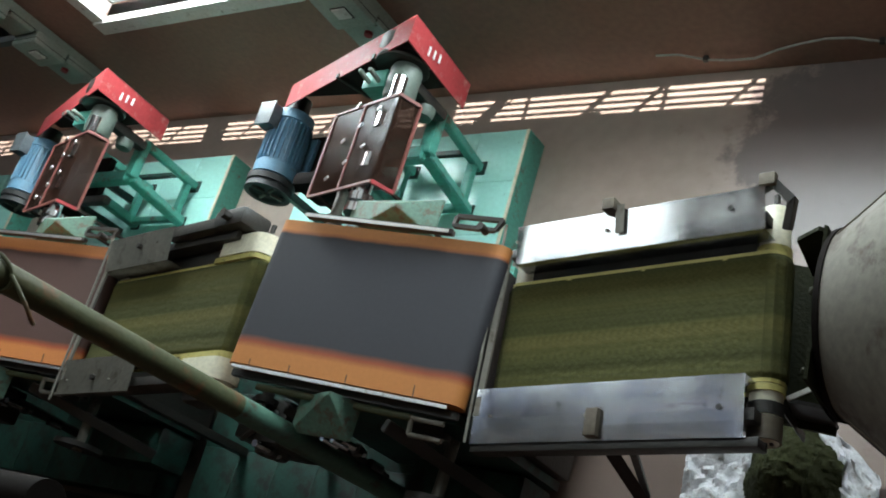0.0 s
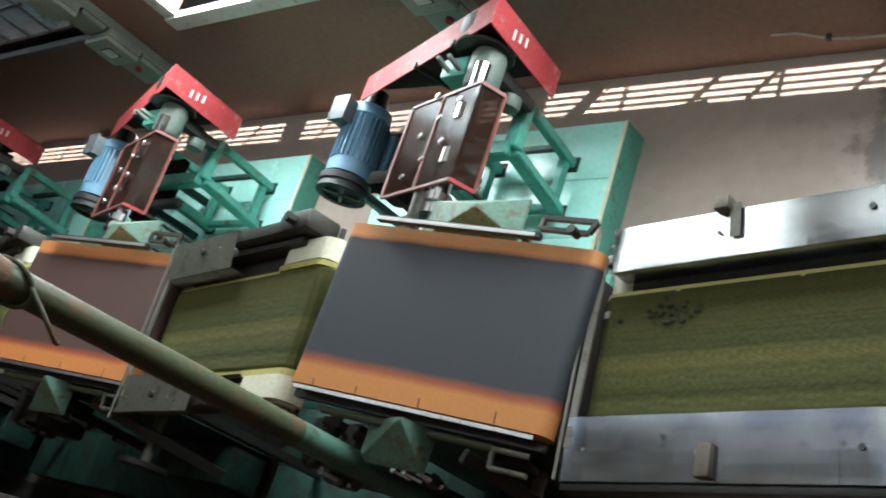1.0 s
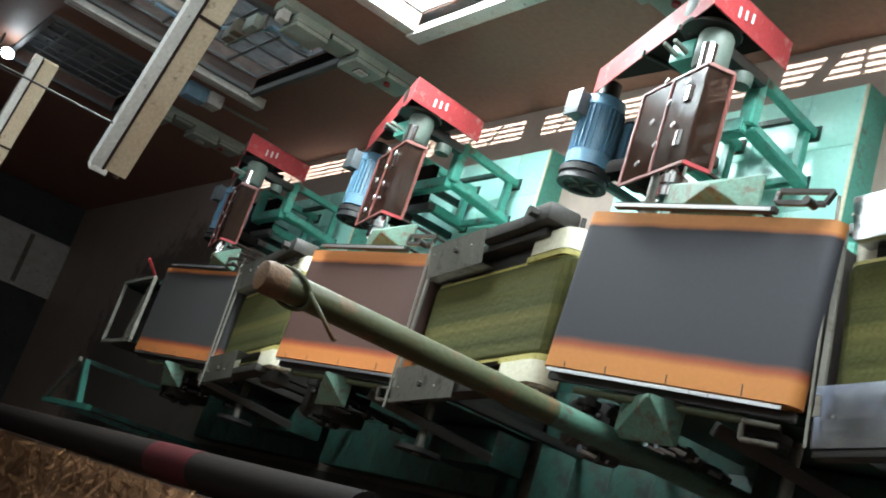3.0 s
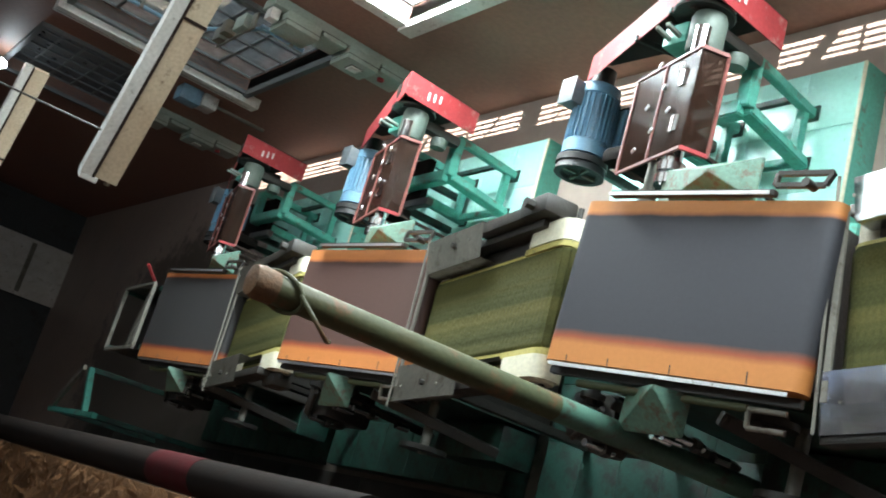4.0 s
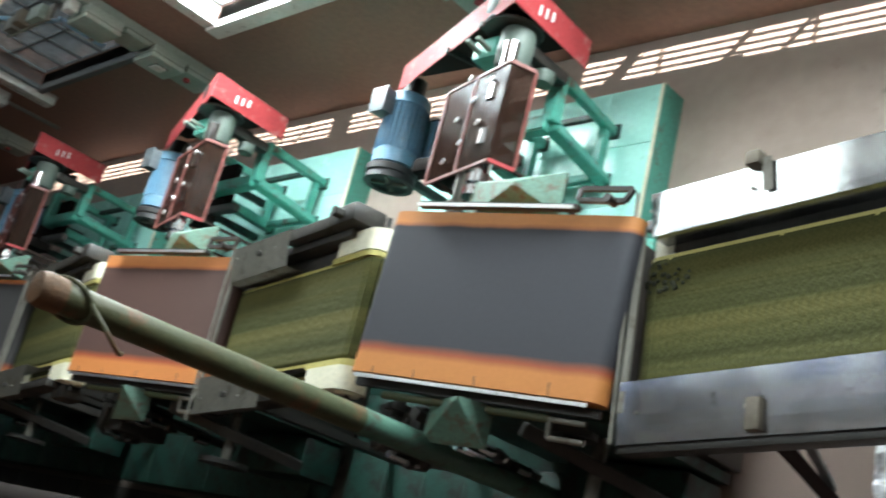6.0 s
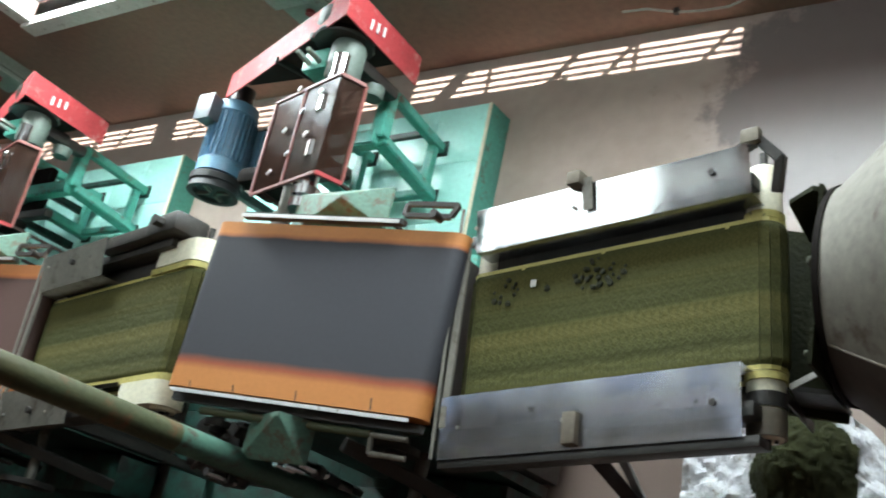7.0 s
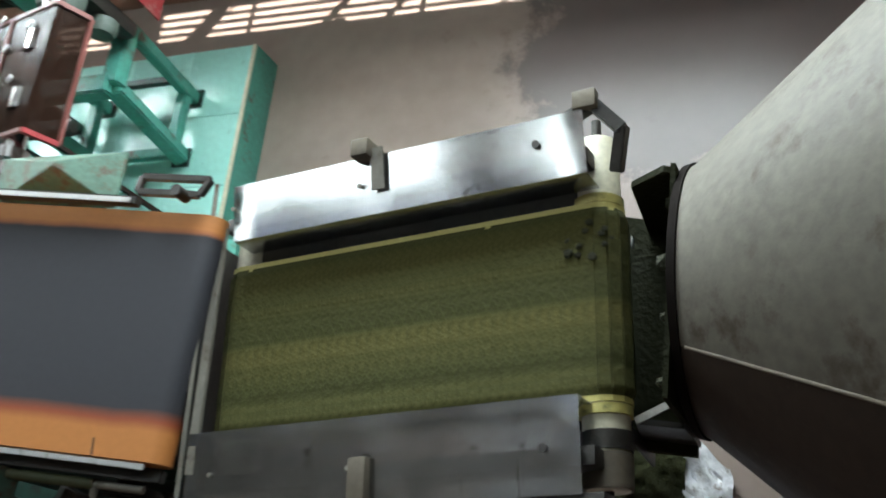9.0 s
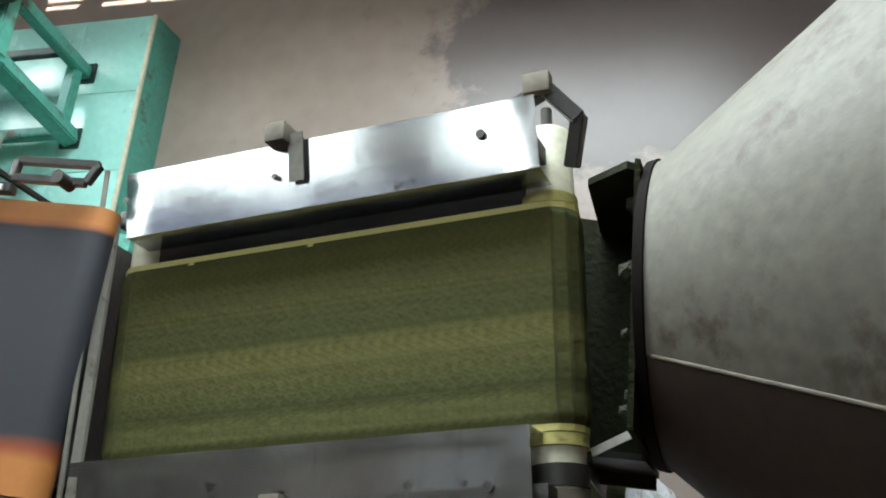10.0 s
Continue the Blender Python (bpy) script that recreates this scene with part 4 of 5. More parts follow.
def drive_stand(at):
    root = thing("drive_stand", "teal welded angle-steel stand on the plinth", "stand", "drive stands", at)
    x0, x1, ya, yb, z0, z1 = -0.46, -0.015, 1.375, 1.645, 0.17, 0.70
    w = 0.062
    tops = {x0: x0, x1: 0.055}
    for x in (x0, x1):
        for y in (ya, yb):
            part("leg", bar((x, y, z0), (tops[x], y + (0.02 if y == ya else 0), z1), w if y == ya else 0.05, w if y == ya else 0.045), M_TEAL, root)
            part("foot_plate", box(x - 0.04, x + 0.04, y - 0.04, y + 0.04, z0, z0 + 0.01, 0.002), M_DIM_TEAL, root)
        part("cross_rail", bar((tops[x], ya + 0.02, z1), (tops[x], yb, z1), 0.075, 0.06), M_TEAL, root)
        part("cross_rail", bar((x, ya, z0 + 0.07), (x, yb, z0 + 0.07), 0.045, 0.045), M_TEAL, root)
    part("long_rail", bar((x0, ya + 0.02, z1 + 0.002), (tops[x1], ya + 0.02, z1 + 0.002), 0.075, 0.07), M_TEAL, root)
    part("long_rail", bar((x0, ya, z0 + 0.05), (x1, ya, z0 + 0.05), 0.04, 0.04), M_TEAL, root)
    part("long_rail", bar((x0, yb, z0 + 0.16), (x1, yb, z0 + 0.16), 0.03, 0.03), M_DIM_TEAL, root)
    part("shaft_beam", bar((-0.45, ya - 0.12, z1 - 0.02), (-0.10, ya - 0.12, z1 - 0.02), 0.05, 0.05), M_BLACK, root)
    part("motor_bed", box(-1.02, -0.30, 1.28, 1.60, 0.60, 0.65, 0.006), M_RAIL, root, "black greasy motor bed")
    for x, y in ((-0.98, 1.32), (-0.98, 1.56), (-0.60, 1.32), (-0.60, 1.56)):
        part("bed_leg", bar((x, y, z0), (x, y, 0.60), 0.045, 0.045), M_DIM_TEAL, root)
    part("chain_case", box(-0.58, -0.30, 1.14, 1.22, 0.66, 0.90, 0.03), M_RAIL, root, "black greasy chain case")
    part("bearing_block", box(0.06, 0.14, 1.56, 1.62, z1 + 0.03, 1.0, 0.02), M_BLACK, root)
    part("bearing_housing", lathe_y([(1.50, 0.02), (1.50, 0.045), (1.52, 0.052), (1.555, 0.052), (1.555, 0.02)], 24), M_SLEEVE, root, "pale bearing housing").location = (0.10, 0, 0.86)
    return root


def switch_box(at):
    root = thing("switch_box", "grey-green electrical switch boxes on a wall trunking", "switch box", "switch boxes", at)
    y = WALL_Y
    part("trunking", box(-0.10, 0.10, y - 0.07, y - 0.004, 0.55, 1.72, 0.006), M_BOX, root)
    for z0, z1, d, w in ((0.62, 0.86, 0.13, 0.125), (0.875, 1.13, 0.16, 0.135), (1.15, 1.34, 0.11, 0.115), (1.36, 1.62, 0.17, 0.13)):
        e = part("enclosure", box(-w, w, y - d, y - 0.072, z0, z1, 0.012), M_BOX, root)
        part("lid_seam", box(-w - 0.002, w + 0.002, y - d + 0.03, y - d + 0.034, z0 - 0.002, z1 + 0.002, 0), M_BLACK, e)
        part("lid_screw", tube((w - 0.02, y - d - 0.004, z1 - 0.02), (w - 0.02, y - d + 0.002, z1 - 0.02), 0.007, seg=10), M_DULL, e)
    part("red_button", tube((0.02, y - 0.15, 0.79), (0.02, y - 0.128, 0.79), 0.024), M_RED, root, "red stop button")
    part("meter_glass", box(-0.045, 0.045, y - 0.170, y - 0.158, 0.96, 1.04, 0.004), M_TRIM, root, "white meter window")
    part("meter_rim", box(-0.055, 0.055, y - 0.163, y - 0.157, 0.95, 1.05, 0.004), M_BLACK, root)
    part("lamp_block", box(-0.05, 0.05, y - 0.15, y - 0.072, 1.64, 1.71, 0.01), M_TRIM, root)
    return root


ID = Matrix.Identity(4)


def offset(i):
    return pose(-PITCH * i, 0, 0)


def conveyor_at(i):
    if i == 0:
        return pose(1.02, 0.285, 1.158, 0, -4.8, 5.2)
    return pose(0.985 - PITCH * i, 0.246, 1.222, 0, -9.3, 2.1)


aprons = (M_APRON, M_APRON_RED, M_APRON_GREY)
names = ("teal tea crushing machine with a blue-black apron", "teal tea crushing machine with a reddish apron", "teal tea crushing machine with a dark apron")
for i in range(MACHINES):
    crusher(pose(0.5, 0.308, 0, 0, 0, -2.0) @ pose(-0.5, -0.308, 0.008) if i == 0 else offset(i) @ pose(-0.02, 0, 0), aprons[i], names[i])
CONVEYORS = [conveyor(conveyor_at(i), i == 0, "short inclined conveyor with stainless guards carrying cut tea" if i == 0 else "short inclined conveyor with dull guards carrying cut tea") for i in range(MACHINES)]
first = [motor(pose(-0.86, 1.46, 0.775)), belt_guard(ID), drive_shaft(ID), shaft_cover(ID), drive_stand(ID)]
for i in range(1, MACHINES):
    for ob in first:
        copy_thing(ob, offset(i) @ ob.matrix_basis)
for i in range(MACHINES):
    tiled_block("drive_plinth", -1.30 - PITCH * i, 0.232 - PITCH * i, 0.92, 1.88, 0.17, "teal tiled plinth under the drive, top brightened as if lit", "drive plinths")
    # this plinth carries its shade in the paint colour
    tiled_block("machine_plinth", -1.30 - PITCH * i, 0.65 - PITCH * i, -0.36, 0.90, 0.17, "teal painted plinth under the machine, darkened for shade", "machine plinths", M_DIM_TEAL, M_DIM_TEAL)


for x, z in ((-0.545, 0.0), (-3.22, 0.06), (-6.55, -0.12)):
    switch_box(WALL_M @ pose(x, 0, z))


# black plates added in place of the deep shade between plinths and rail
root = thing("drain_cover", "long black strip added to darken the shaded floor", "drain cover")
for k in range(10):
    part("cover_plate", box(-9.5 + 1.04 * k, -8.466 + 1.04 * k, -0.80, -0.40, 0.0, 0.03, 0.006), M_BLACK, root)


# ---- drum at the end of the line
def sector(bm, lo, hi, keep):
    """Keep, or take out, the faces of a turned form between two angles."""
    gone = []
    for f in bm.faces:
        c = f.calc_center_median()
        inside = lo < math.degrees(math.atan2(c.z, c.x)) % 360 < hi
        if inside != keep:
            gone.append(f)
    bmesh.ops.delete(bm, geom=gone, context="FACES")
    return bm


def drum():
    root = thing("fermenting_drum", "large weathered beige steel drum with a conical mouth, turning slowly", "drum", "", pose(2.205, 0.43, 0.97, -2.0, 0, 90.5))
    # turned about y, which lies along the line
    prof = [(0.0, 0.275), (0.0, 0.302), (-0.02, 0.310), (-0.74, 0.885), (-0.755, 0.89), (-0.72, 0.84), (-0.02, 0.28)]
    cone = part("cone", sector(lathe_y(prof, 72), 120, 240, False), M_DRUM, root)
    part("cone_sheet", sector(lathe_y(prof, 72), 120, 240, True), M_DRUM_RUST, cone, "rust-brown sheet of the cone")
    part("mouth_ring", lathe_y([(0.008, 0.285), (0.008, 0.308), (-0.010, 0.312), (-0.014, 0.296)], 72), M_RAIL, root, "dark rolled mouth ring")
    part("shell", lathe_y([(-0.75, 0.86), (-0.75, 0.905), (-0.80, 0.905), (-0.80, 0.88), (-3.4, 0.88), (-3.4, 0.0)], 72), M_RUST, root, "rust-brown drum shell")
    for a in (0, 120, 240):
        d = Vector((math.cos(radians(a)), 0, math.sin(radians(a))))
        part("weld_seam", tube(Vector((0, -0.022, 0)) + d * 0.313, Vector((0, -0.735, 0)) + d * 0.883, 0.004, seg=8), M_BROWN, cone, "rusty weld seam")
    part("cradle", box(-0.8, 0.8, -3.0, -2.8, -1.06, -0.66, 0.02), M_BLACK, root)
    part("cradle", box(-0.8, 0.8, -1.1, -0.9, -0.995, -0.66, 0.02), M_BLACK, root)
    return cone


DRUM_CONE = drum()
M_CURTAIN = mat("tea_coated_rubber", (0.030, 0.032, 0.014), 0.85, second=(0.02, 0.022, 0.011), scale=6, fine=70, bump=0.5, spec=0.2)
root = thing("discharge_chute", "dark tea-coated chute between conveyor head and drum", "chute")
part("chute_floor", prism_y([(1.90, 0.98), (1.90, 1.0), (2.185, 0.86), (2.185, 0.84)], 0.10, 0.66), M_CURTAIN, root)
part("chute_apron", prism_y([(2.175, 0.86), (2.19, 0.86), (2.188, 1.22), (2.178, 1.225)], 0.14, 0.655), M_CURTAIN, root, "tea-coated rubber curtain")
part("chute_back", prism_y([(2.06, 0.84), (2.19, 0.84), (2.19, 1.215), (2.165, 1.235), (2.08, 1.165)], 0.63, 0.645), M_CURTAIN, root)
part("chute_front", prism_y([(2.06, 0.84), (2.19, 0.84), (2.185, 1.02), (2.09, 1.06)], 0.125, 0.138), M_BLACK, root)
part("chute_leg", bar((2.13, 0.61, 0.0), (2.13, 0.61, 0.86), 0.04, 0.04), M_BLACK, root)
part("hanger_strap", bar((2.075, 0.10, 0.80), (2.085, 0.10, 1.10), 0.03, 0.006), M_BLACK, root)
part("splinter", bar((2.095, 0.125, 1.085), (2.18, 0.165, 1.10), 0.016, 0.006), M_WIRE, root, "pale split strip")
for k in range(9):
    bm = bmesh.new()
    bmesh.ops.create_icosphere(bm, subdivisions=1, radius=0.012 + 0.004 * (k % 3))
    part("tea_clump", bm, M_CLUMP, root, "dark clotted tea").location = (2.168 - 0.003 * (k % 4), 0.18 + 0.052 * k, 1.19 - 0.05 * ((k * 7) % 5))


# ---- spill sheet and tea heap on the floor
def crumpled_sheet():
    bm = bmesh.new()
    n = 56
    c = [Vector((1.37, 0.28, 0)), Vector((1.40, -0.60, 0)), Vector((2.20, -0.55, 0)), Vector((2.13, 0.23, 0)), Vector((1.84, 0.50, 0))]
    g = []
    for i in range(n):
        row = []
        for k in range(n):
            u, v = i / (n - 1), k / (n - 1)
            a = c[0].lerp(c[1], v)
            b = (c[4] if v < 0.05 else c[3].lerp(c[2], v))
            top = c[0].lerp(c[4], min(u / 0.62, 1)) if u < 0.62 else c[4].lerp(c[3], (u - 0.62) / 0.38)
            bot = c[1].lerp(c[2], u)
            p = top.lerp(bot, v)
            q = Vector((p.x * 9, p.y * 9, 2))
            z = 0.03 + 0.05 * abs(noise.noise(q)) + 0.03 * abs(noise.noise(q * 2.7)) + 0.012 * noise.noise(q * 7)
            row.append(bm.verts.new((p.x + 0.02 * noise.noise(q * 1.3), p.y + 0.02 * noise.noise(q * 1.7), max(z, 0.004))))
        g.append(row)
    for i in range(n - 1):
        for k in range(n - 1):
            bm.faces.new((g[i][k], g[i][k + 1], g[i + 1][k + 1], g[i + 1][k]))
    bmesh.ops.recalc_face_normals(bm, faces=bm.faces)
    bmesh.ops.solidify(bm, geom=list(bm.faces), thickness=0.002)
    return bm


single("spill_sheet", crumpled_sheet(), M_FOIL, "crumpled white plastic sheet spread on the floor", "sheet")


def heap(cx, cy, rx, ry, h, seed, n=52):
    bm = bmesh.new()
    g = []
    for i in range(n):
        row = []
        for k in range(n):
            u, v = i / (n - 1) * 2 - 1, k / (n - 1) * 2 - 1
            d = math.hypot(u, v)
            w = 1 + 0.25 * noise.noise(Vector((u * 2, v * 2, seed)))
            z = h * max(0, 1 - (d / w) ** 1.6) if d < w else 0
            q = Vector((u * 9, v * 9, seed))
            z += (0.016 * noise.noise(q) + 0.012 * noise.noise(q * 2.6)) * (1 if z > 0.004 else 0)
            row.append(bm.verts.new((cx + u * rx, cy + v * ry, z)))
        g.append(row)
    for i in range(n - 1):
        for k in range(n - 1):
            f = (g[i][k], g[i + 1][k], g[i + 1][k + 1], g[i][k + 1])
            if max(v.co.z for v in f) > 0.003:
                bm.faces.new(f)
    for v in [v for v in bm.verts if not v.link_faces]:
        bm.verts.remove(v)
    bmesh.ops.recalc_face_normals(bm, faces=bm.faces)
    return bm


hp = single("tea_mound", heap(1.82, 0.16, 0.19, 0.25, 0.24, 3), M_HEAP, "dark green heap of cut tea on the sheet", "tea heap")
hp.location.z = 0.045

root = thing("wall_cable", "thin pale cable sagging along the foot of the wall", "cable", "", WALL_M)
ps = [Vector((0.9 + 0.12 * k, WALL_Y - 0.02, 0.16 + 0.05 * math.cos(k * 0.9) + 0.02 * noise.noise(Vector((k * 0.7, 0, 0))))) for k in range(24)]
part("cable", hose(ps, 0.006), M_WIRE, root)
for k in (2, 9, 16, 22):
    part("cable_clip", box(ps[k].x - 0.012, ps[k].x + 0.012, WALL_Y - 0.03, WALL_Y - 0.001, ps[k].z - 0.012, ps[k].z + 0.012, 0.002), M_BLACK, root)

# ---- pole, rail and lamp nearer the camera
root = thing("steel_pole", "upright green-painted steel pole with rust and a wire loop", "pole", "", pose(0.247, -0.205, 0))
part("tube", tube((0, 0, 1.50), (0, 0, 2.66), 0.046, seg=28), M_POLE, root)
part("lower_tube", tube((0, 0, 0), (0, 0, 1.50), 0.0465, seg=28), M_POLE_GREEN, root, "teal green painted lower half")
part("cap", lathe_y([(0, 0.044), (0, 0.050), (0.05, 0.052), (0.075, 0.046), (0.085, 0.02), (0.085, 0.0)], 28), M_POLE_RUST, root, "rusty pole cap").matrix_basis = pose(0, 0, 2.625, 90, 0, 0)
pts_w = [Vector((0.054 * math.cos(a), 0.054 * math.sin(a), 2.60 - 0.055 * math.cos(a + 0.6))) for a in np.linspace(0, 2 * math.pi, 25)]
pts_w += [Vector((0.054 + 0.05 * math.sin(u * math.pi), -0.10 * math.sin(u * math.pi * 0.6), 2.56 - 0.13 * u)) for u in np.linspace(0, 1, 14)]
part("wire", hose(pts_w, 0.007), M_POLE, root, "olive wire loop")

root = thing("gallery_rail", "rusty brown pipe rail with a red painted band", "rail", "", pose(0, -0.745, 2.0))
part("rail_pipe", tube((-9, 0, 0), (0.1, 0, 0), 0.082, seg=24), M_RAIL, root)
part("red_band", tube((-1.72, 0, 0), (-1.22, 0, 0), 0.0835, seg=24), M_DARKRED, root)
for x in (-8.5, -5.5, -2.8, -0.1):
    part("rail_post", tube((x, 0, -2.0), (x, 0, -0.03), 0.035), M_RUST, root)


def leaf_heap():
    rng = random.Random(4)
    bm = bmesh.new()
    for _ in range(5200):
        x, y = rng.uniform(-7, -0.4), rng.uniform(-2.2, -0.86)
        z = 1.58 + 0.18 * noise.noise(Vector((x * 1.3, y * 1.3, 0))) + rng.uniform(0, 0.06)
        a, l, w = rng.uniform(0, 6.28), rng.uniform(0.05, 0.11), rng.uniform(0.008, 0.018)
        d = Vector((math.cos(a), math.sin(a), rng.uniform(-0.5, 0.5)))
        s = Vector((-math.sin(a), math.cos(a), rng.uniform(-0.4, 0.4)))
        p = Vector((x, y, z))
        v = [bm.verts.new(p - d * l), bm.verts.new(p + s * w), bm.verts.new(p + d * l), bm.verts.new(p - s * w)]
        bm.faces.new((v[0], v[1], v[2]))
        bm.faces.new((v[0], v[2], v[3]))
    bm_box(bm, -7.2, -0.3, -2.3, -0.84, 1.30, 1.46)
    return bm


single("dry_leaf_pile", leaf_heap(), M_STRAW, "loose brown dried leaf heaped on a raised bed", "leaf pile", "", "stuff")
single("leaf_bed", box(-7.3, -0.2, -2.4, -0.83, 0.0, 1.30, 0.01), M_RUST, "dark wooden bed holding dried leaf", "bed")

def tube_light(at):
    root = thing("tube_light", "hanging fluorescent batten with a dusty cream reflector, unlit", "tube light", "tube lights", at)
    part("reflector", box(-0.03, 0.03, -0.115, -0.002, 0.0, 1.5, 0.006), M_BATTEN, root)
    part("batten", box(-0.035, 0.035, 0.0, 0.055, 0.0, 1.5, 0.004), M_TRIM, root, "white painted batten")
    part("end_cap", box(-0.036, 0.036, -0.03, 0.05, -0.025, 0.0, 0.004), M_TRIM, root)
    part("cap_screw", tube((0.0, -0.08, 0.0), (0.0, -0.08, -0.02), 0.015, seg=12), M_DULL, root)
    part("joint_strip", box(-0.0365, 0.0365, -0.012, 0.002, -0.001, 1.5, 0), M_RUST, root)
    part("band", box(-0.034, 0.034, -0.118, 0.0, 0.80, 0.815, 0.002), M_RUST, root)
    for z in (0.2, 1.3):
        part("hanger", tube((0.0, 0.05, z), (0.0, 2.39, z), 0.005, seg=8), M_BLACK, root)
    return root


light_1 = tube_light(look((-1.62, 0.36, 2.80), (-2.12, -0.43, 2.80)))
copy_thing(light_1, pose(-3.56, -0.05, 0) @ light_1.matrix_basis)


# ---- far end of the line
M_BULB = bpy.data.materials.new("lit_bulb")
M_BULB.use_nodes = True
M_BULB.node_tree.nodes["Principled BSDF"].inputs["Emission Color"].default_value = (0.82, 0.94, 1.0, 1)
M_BULB.node_tree.nodes["Principled BSDF"].inputs["Emission Strength"].default_value = 9.0


def wall_bulb(at):
    root = thing("wall_bulb", "small lit white bulb on a bracket by the window", "lamp", "", at)
    part("bracket", bar((0, 0, 0), (0, -0.16, 0), 0.02, 0.02), M_BLACK, root)
    part("socket", tube((0, -0.16, 0.03), (0, -0.16, -0.04), 0.022), M_BLACK, root)
    bm = bmesh.new()
    bmesh.ops.create_uvsphere(bm, u_segments=20, v_segments=12, radius=0.05)
    for v in bm.verts:
        v.co.z *= 1.25
    part("bulb", bm, M_BULB, root, "glowing bulb").location = (0, -0.16, -0.09)
    return root


wall_bulb(WALL_M @ pose(-6.95, WALL_Y, 2.80))


def feed_hopper():
    """Open steel frame that feeds the last machine."""
    root = thing("feed_hopper", "open bare-steel feed frame with a dark chute pan", "hopper", "", pose(-5.35, 0.05, 1.30))
    w, d = 0.74, 0.50
    for a, b in (((0, 0, 0.06), (w, 0, 0.10)), ((0, d, 0.06), (w, d, 0.10)), ((0, 0, 0.06), (0, d, 0.06)), ((w, 0, 0.10), (w, d, 0.10))):
        part("frame_bar", bar(a, b, 0.026, 0.026), M_DULL, root)
    part("pan", prism_y([(0.02, -0.15), (w - 0.02, -0.05), (w - 0.02, -0.03), (0.02, -0.13)], 0.02, d - 0.02), M_BLACK, root, "dark chute pan")
    part("divider", bar((0.30, 0.03, 0.0), (0.42, d - 0.03, 0.0), 0.07, 0.02), M_DULL, root, "dull steel divider")
    part("side_wall", box(0.0, w, 0.0, 0.006, -0.15, 0.05, 0), M_BLACK, root)
    part("side_wall", box(0.0, w, d - 0.006, d, -0.15, 0.05, 0), M_BLACK, root)
    for x in (0.02, w - 0.02):
        for y in (0.02, d - 0.02):
            part("leg", bar((x, y, -1.30), (x, y, 0.05), 0.035, 0.035), M_DIM_TEAL, root)
    part("control_rod", bar((w - 0.04, d + 0.02, 0.10), (w + 0.06, d + 0.10, 0.22), 0.02, 0.02), M_RED, root)
    return root


feed_hopper()


def steel_trestle():
    root = thing("steel_trestle", "teal angle-steel trestle with a slanting brace", "trestle", "", pose(-6.5, -0.44, 0))
    part("top_rail", bar((-0.75, 0, 1.08), (0.60, 0, 1.08), 0.05, 0.05), M_TEAL, root)
    part("slant_brace", bar((-0.68, 0.02, 1.09), (-0.02, 0.40, 1.12), 0.05, 0.03), M_DULL, root, "pale slanting brace")
    part("cross_rail", bar((0.30, 0, 1.08), (0.05, 0.40, 1.08), 0.05, 0.05), M_TEAL, root)
    for x, y in ((-0.7, 0), (0.55, 0), (0.0, 0.40)):
        part("leg", bar((x, y, 0), (x, y, 1.06), 0.045, 0.045), M_DIM_TEAL, root)
    return root


steel_trestle()
root = thing("leaning_board", "pale grey board leaning on the far wall", "board", "", pose(-13.12, 1.15, 0, 0, 3, 0))
part("panel", box(-0.03, 0.0, 0.0, 0.85, 0.0, 1.25, 0.005), M_TRIM, root)
part("batten", box(0.0, 0.02, 0.05, 0.80, 0.55, 0.62, 0.003), M_DULL, root)


def water_pipe():
    """Blue plastic pipes and a cable run across the barred window."""
    root = thing("water_pipe", "pale blue plastic pipe crossing the barred window", "pipe", "", WALL_M)
    y = WALL_Y - 0.05
    run = [(-3.62, 1.30), (-3.62, 1.62), (-4.35, 1.95), (-4.35, 2.45)]
    for (xa, za), (xb, zb) in zip(run, run[1:]):
        part("pipe", tube((xa, y, za), (xb, y, zb), 0.016, seg=14), M_HOSE, root)
    for x, z in run[1:3]:
        part("elbow", tube((x, y, z - 0.03), (x, y, z + 0.03), 0.023, seg=14), M_HOSE, root)
    for x, z in ((-3.62, 1.40), (-4.35, 2.30)):
        part("pipe_clip", box(x - 0.02, x + 0.02, y - 0.02, WALL_Y + 0.02, z - 0.015, z + 0.015, 0.003), M_DULL, root)
    return root


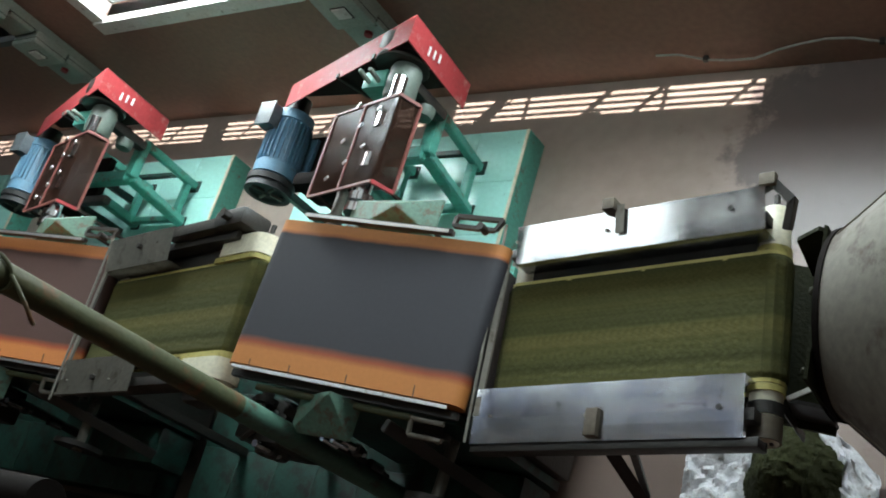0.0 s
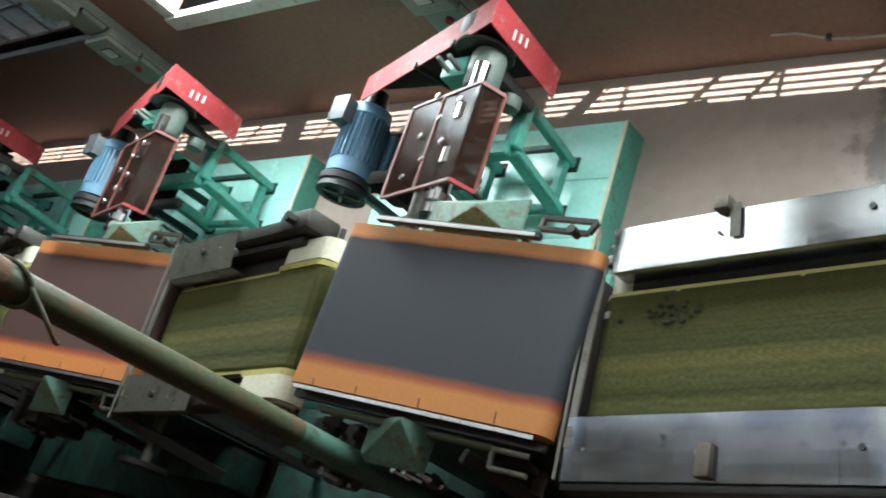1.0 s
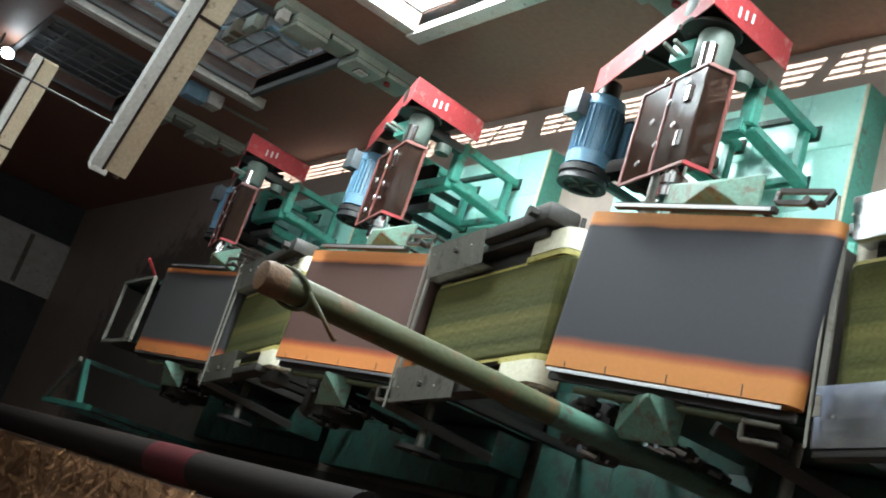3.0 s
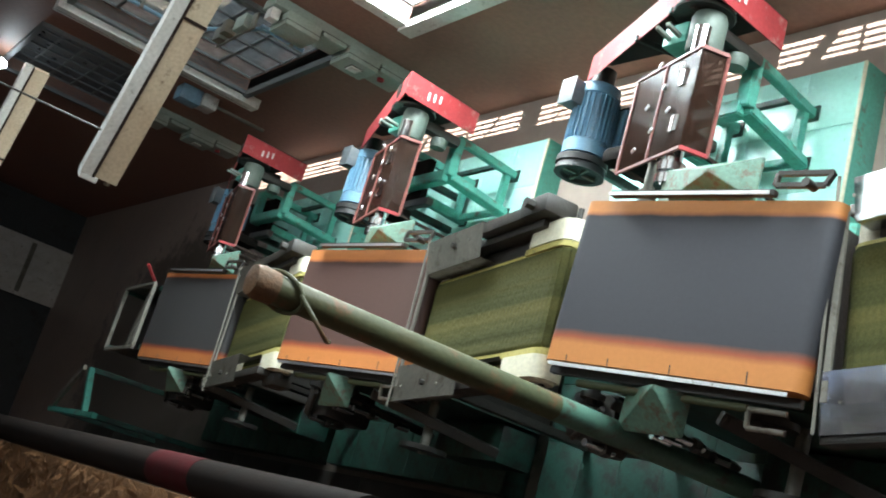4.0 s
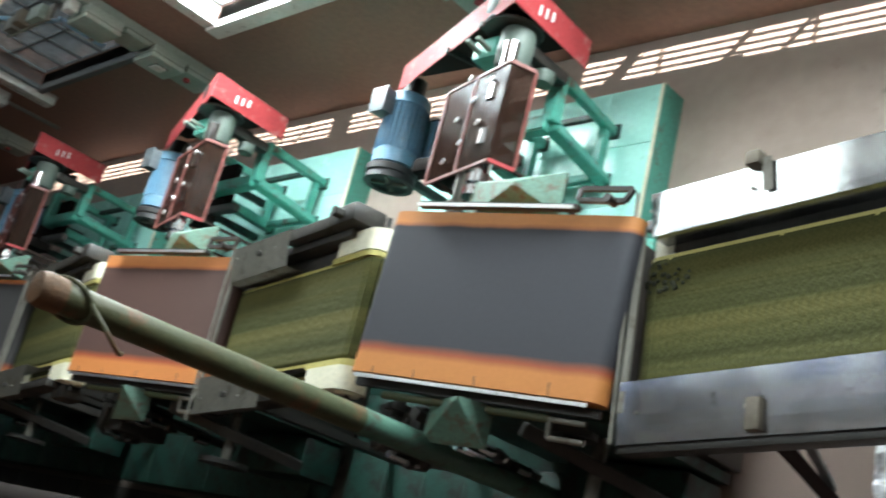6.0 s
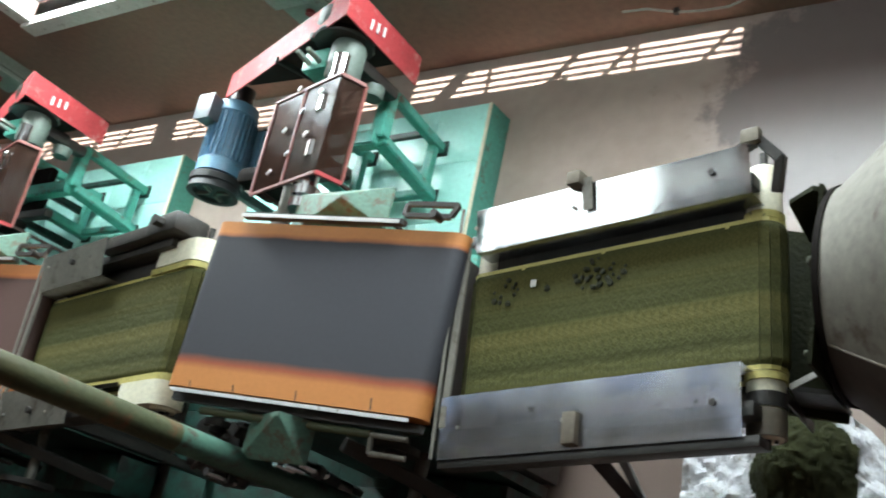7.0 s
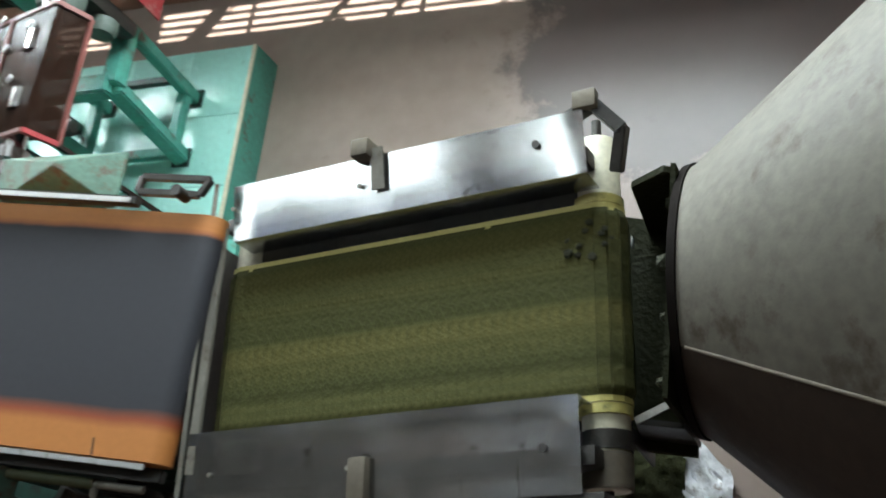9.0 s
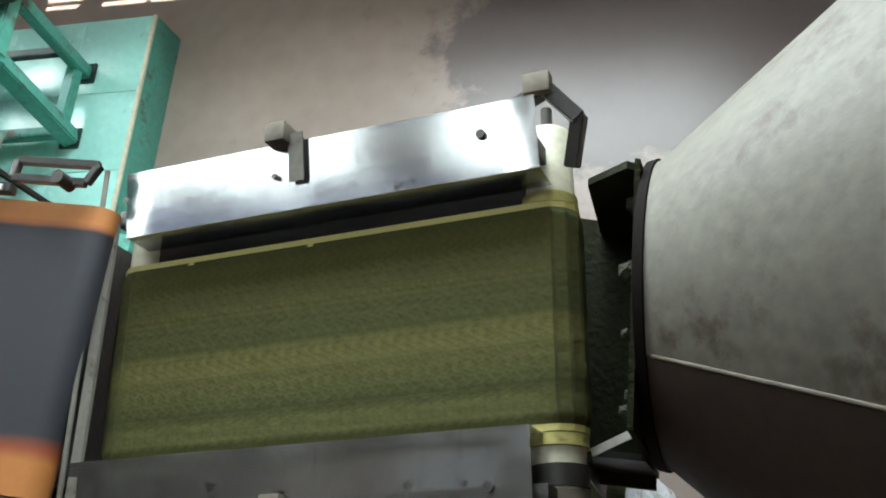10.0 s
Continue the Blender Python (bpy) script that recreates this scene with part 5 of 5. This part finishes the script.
water_pipe()
root = thing("window_post", "pale weathered post beside the barred window", "post", "", WALL_M)
part("post", box(-5.20, -5.06, WALL_Y - 0.09, WALL_Y - 0.004, 0.95, 2.72, 0.006), M_TRIM, root)
part("nail_strip", box(-5.155, -5.145, WALL_Y - 0.092, WALL_Y - 0.088, 1.0, 2.7, 0), M_DULL, root)
root = thing("starter_unit", "white and blue motor starter on the wall", "starter", "", WALL_M @ pose(-5.62, WALL_Y, 1.14))
part("case", box(-0.10, 0.10, -0.12, -0.004, 0.0, 0.14, 0.01), M_TRIM, root)
part("cover", box(-0.09, 0.09, -0.14, -0.004, 0.145, 0.34, 0.012), M_HOSE, root, "blue cover")
part("conduit", tube((0, -0.05, -0.5), (0, -0.05, 0.0), 0.016), M_DULL, root)
root = thing("window_shelf", "narrow shelf with grey cartons over the barred window", "shelf", "", WALL_M)
part("board", box(-4.1, -3.45, WALL_Y - 0.16, WALL_Y - 0.036, 1.74, 1.76, 0.003), M_DULL, root)
for x, w, h, m in ((-4.05, 0.14, 0.06, M_DULL), (-3.86, 0.10, 0.08, M_BROWN), (-3.70, 0.18, 0.05, M_BOX)):
    part("carton", box(x, x + w, WALL_Y - 0.15, WALL_Y - 0.05, 1.76, 1.76 + h, 0.004), m, root)


def motions():
    """Belts, rollers, pulleys, shafts and chain wheels turn all through the clip."""
    times = [k * 0.1 for k in range(101)]
    walk(DRUM_CONE, [(float(t), pose(0, 0, 0, 0, 5.0 * (t - 9) - 6.5, 0)) for t in range(11)])
    for i, root in enumerate(CONVEYORS):
        head = HEADS[min(i, 1)]
        for ob in root.children:
            if ob.name.startswith("belt_segment"):
                s0 = ob["place"] * loop_length(head) / N_SEG
                walk(ob, [(t, belt_pose(s0 + BELT_SPEED * t, head)) for t in times])
            elif "roller" in ob.name:
                c = ob.location.copy()
                walk(ob, [(t, pose(c.x, c.y, c.z, 0, math.degrees(BELT_SPEED * t / ROLL), 0)) for t in times])
    for ob in list(scene.objects):
        base = ob.name.split(".")[0]
        rate = {"pulley": 520, "shaft": 430, "gear_pulley": 430, "chain_wheel": 300}.get(base)
        if rate:
            c = ob.location.copy()
            walk(ob, [(t, pose(c.x, c.y, c.z, 0, rate * t, 0)) for t in times])


motions()
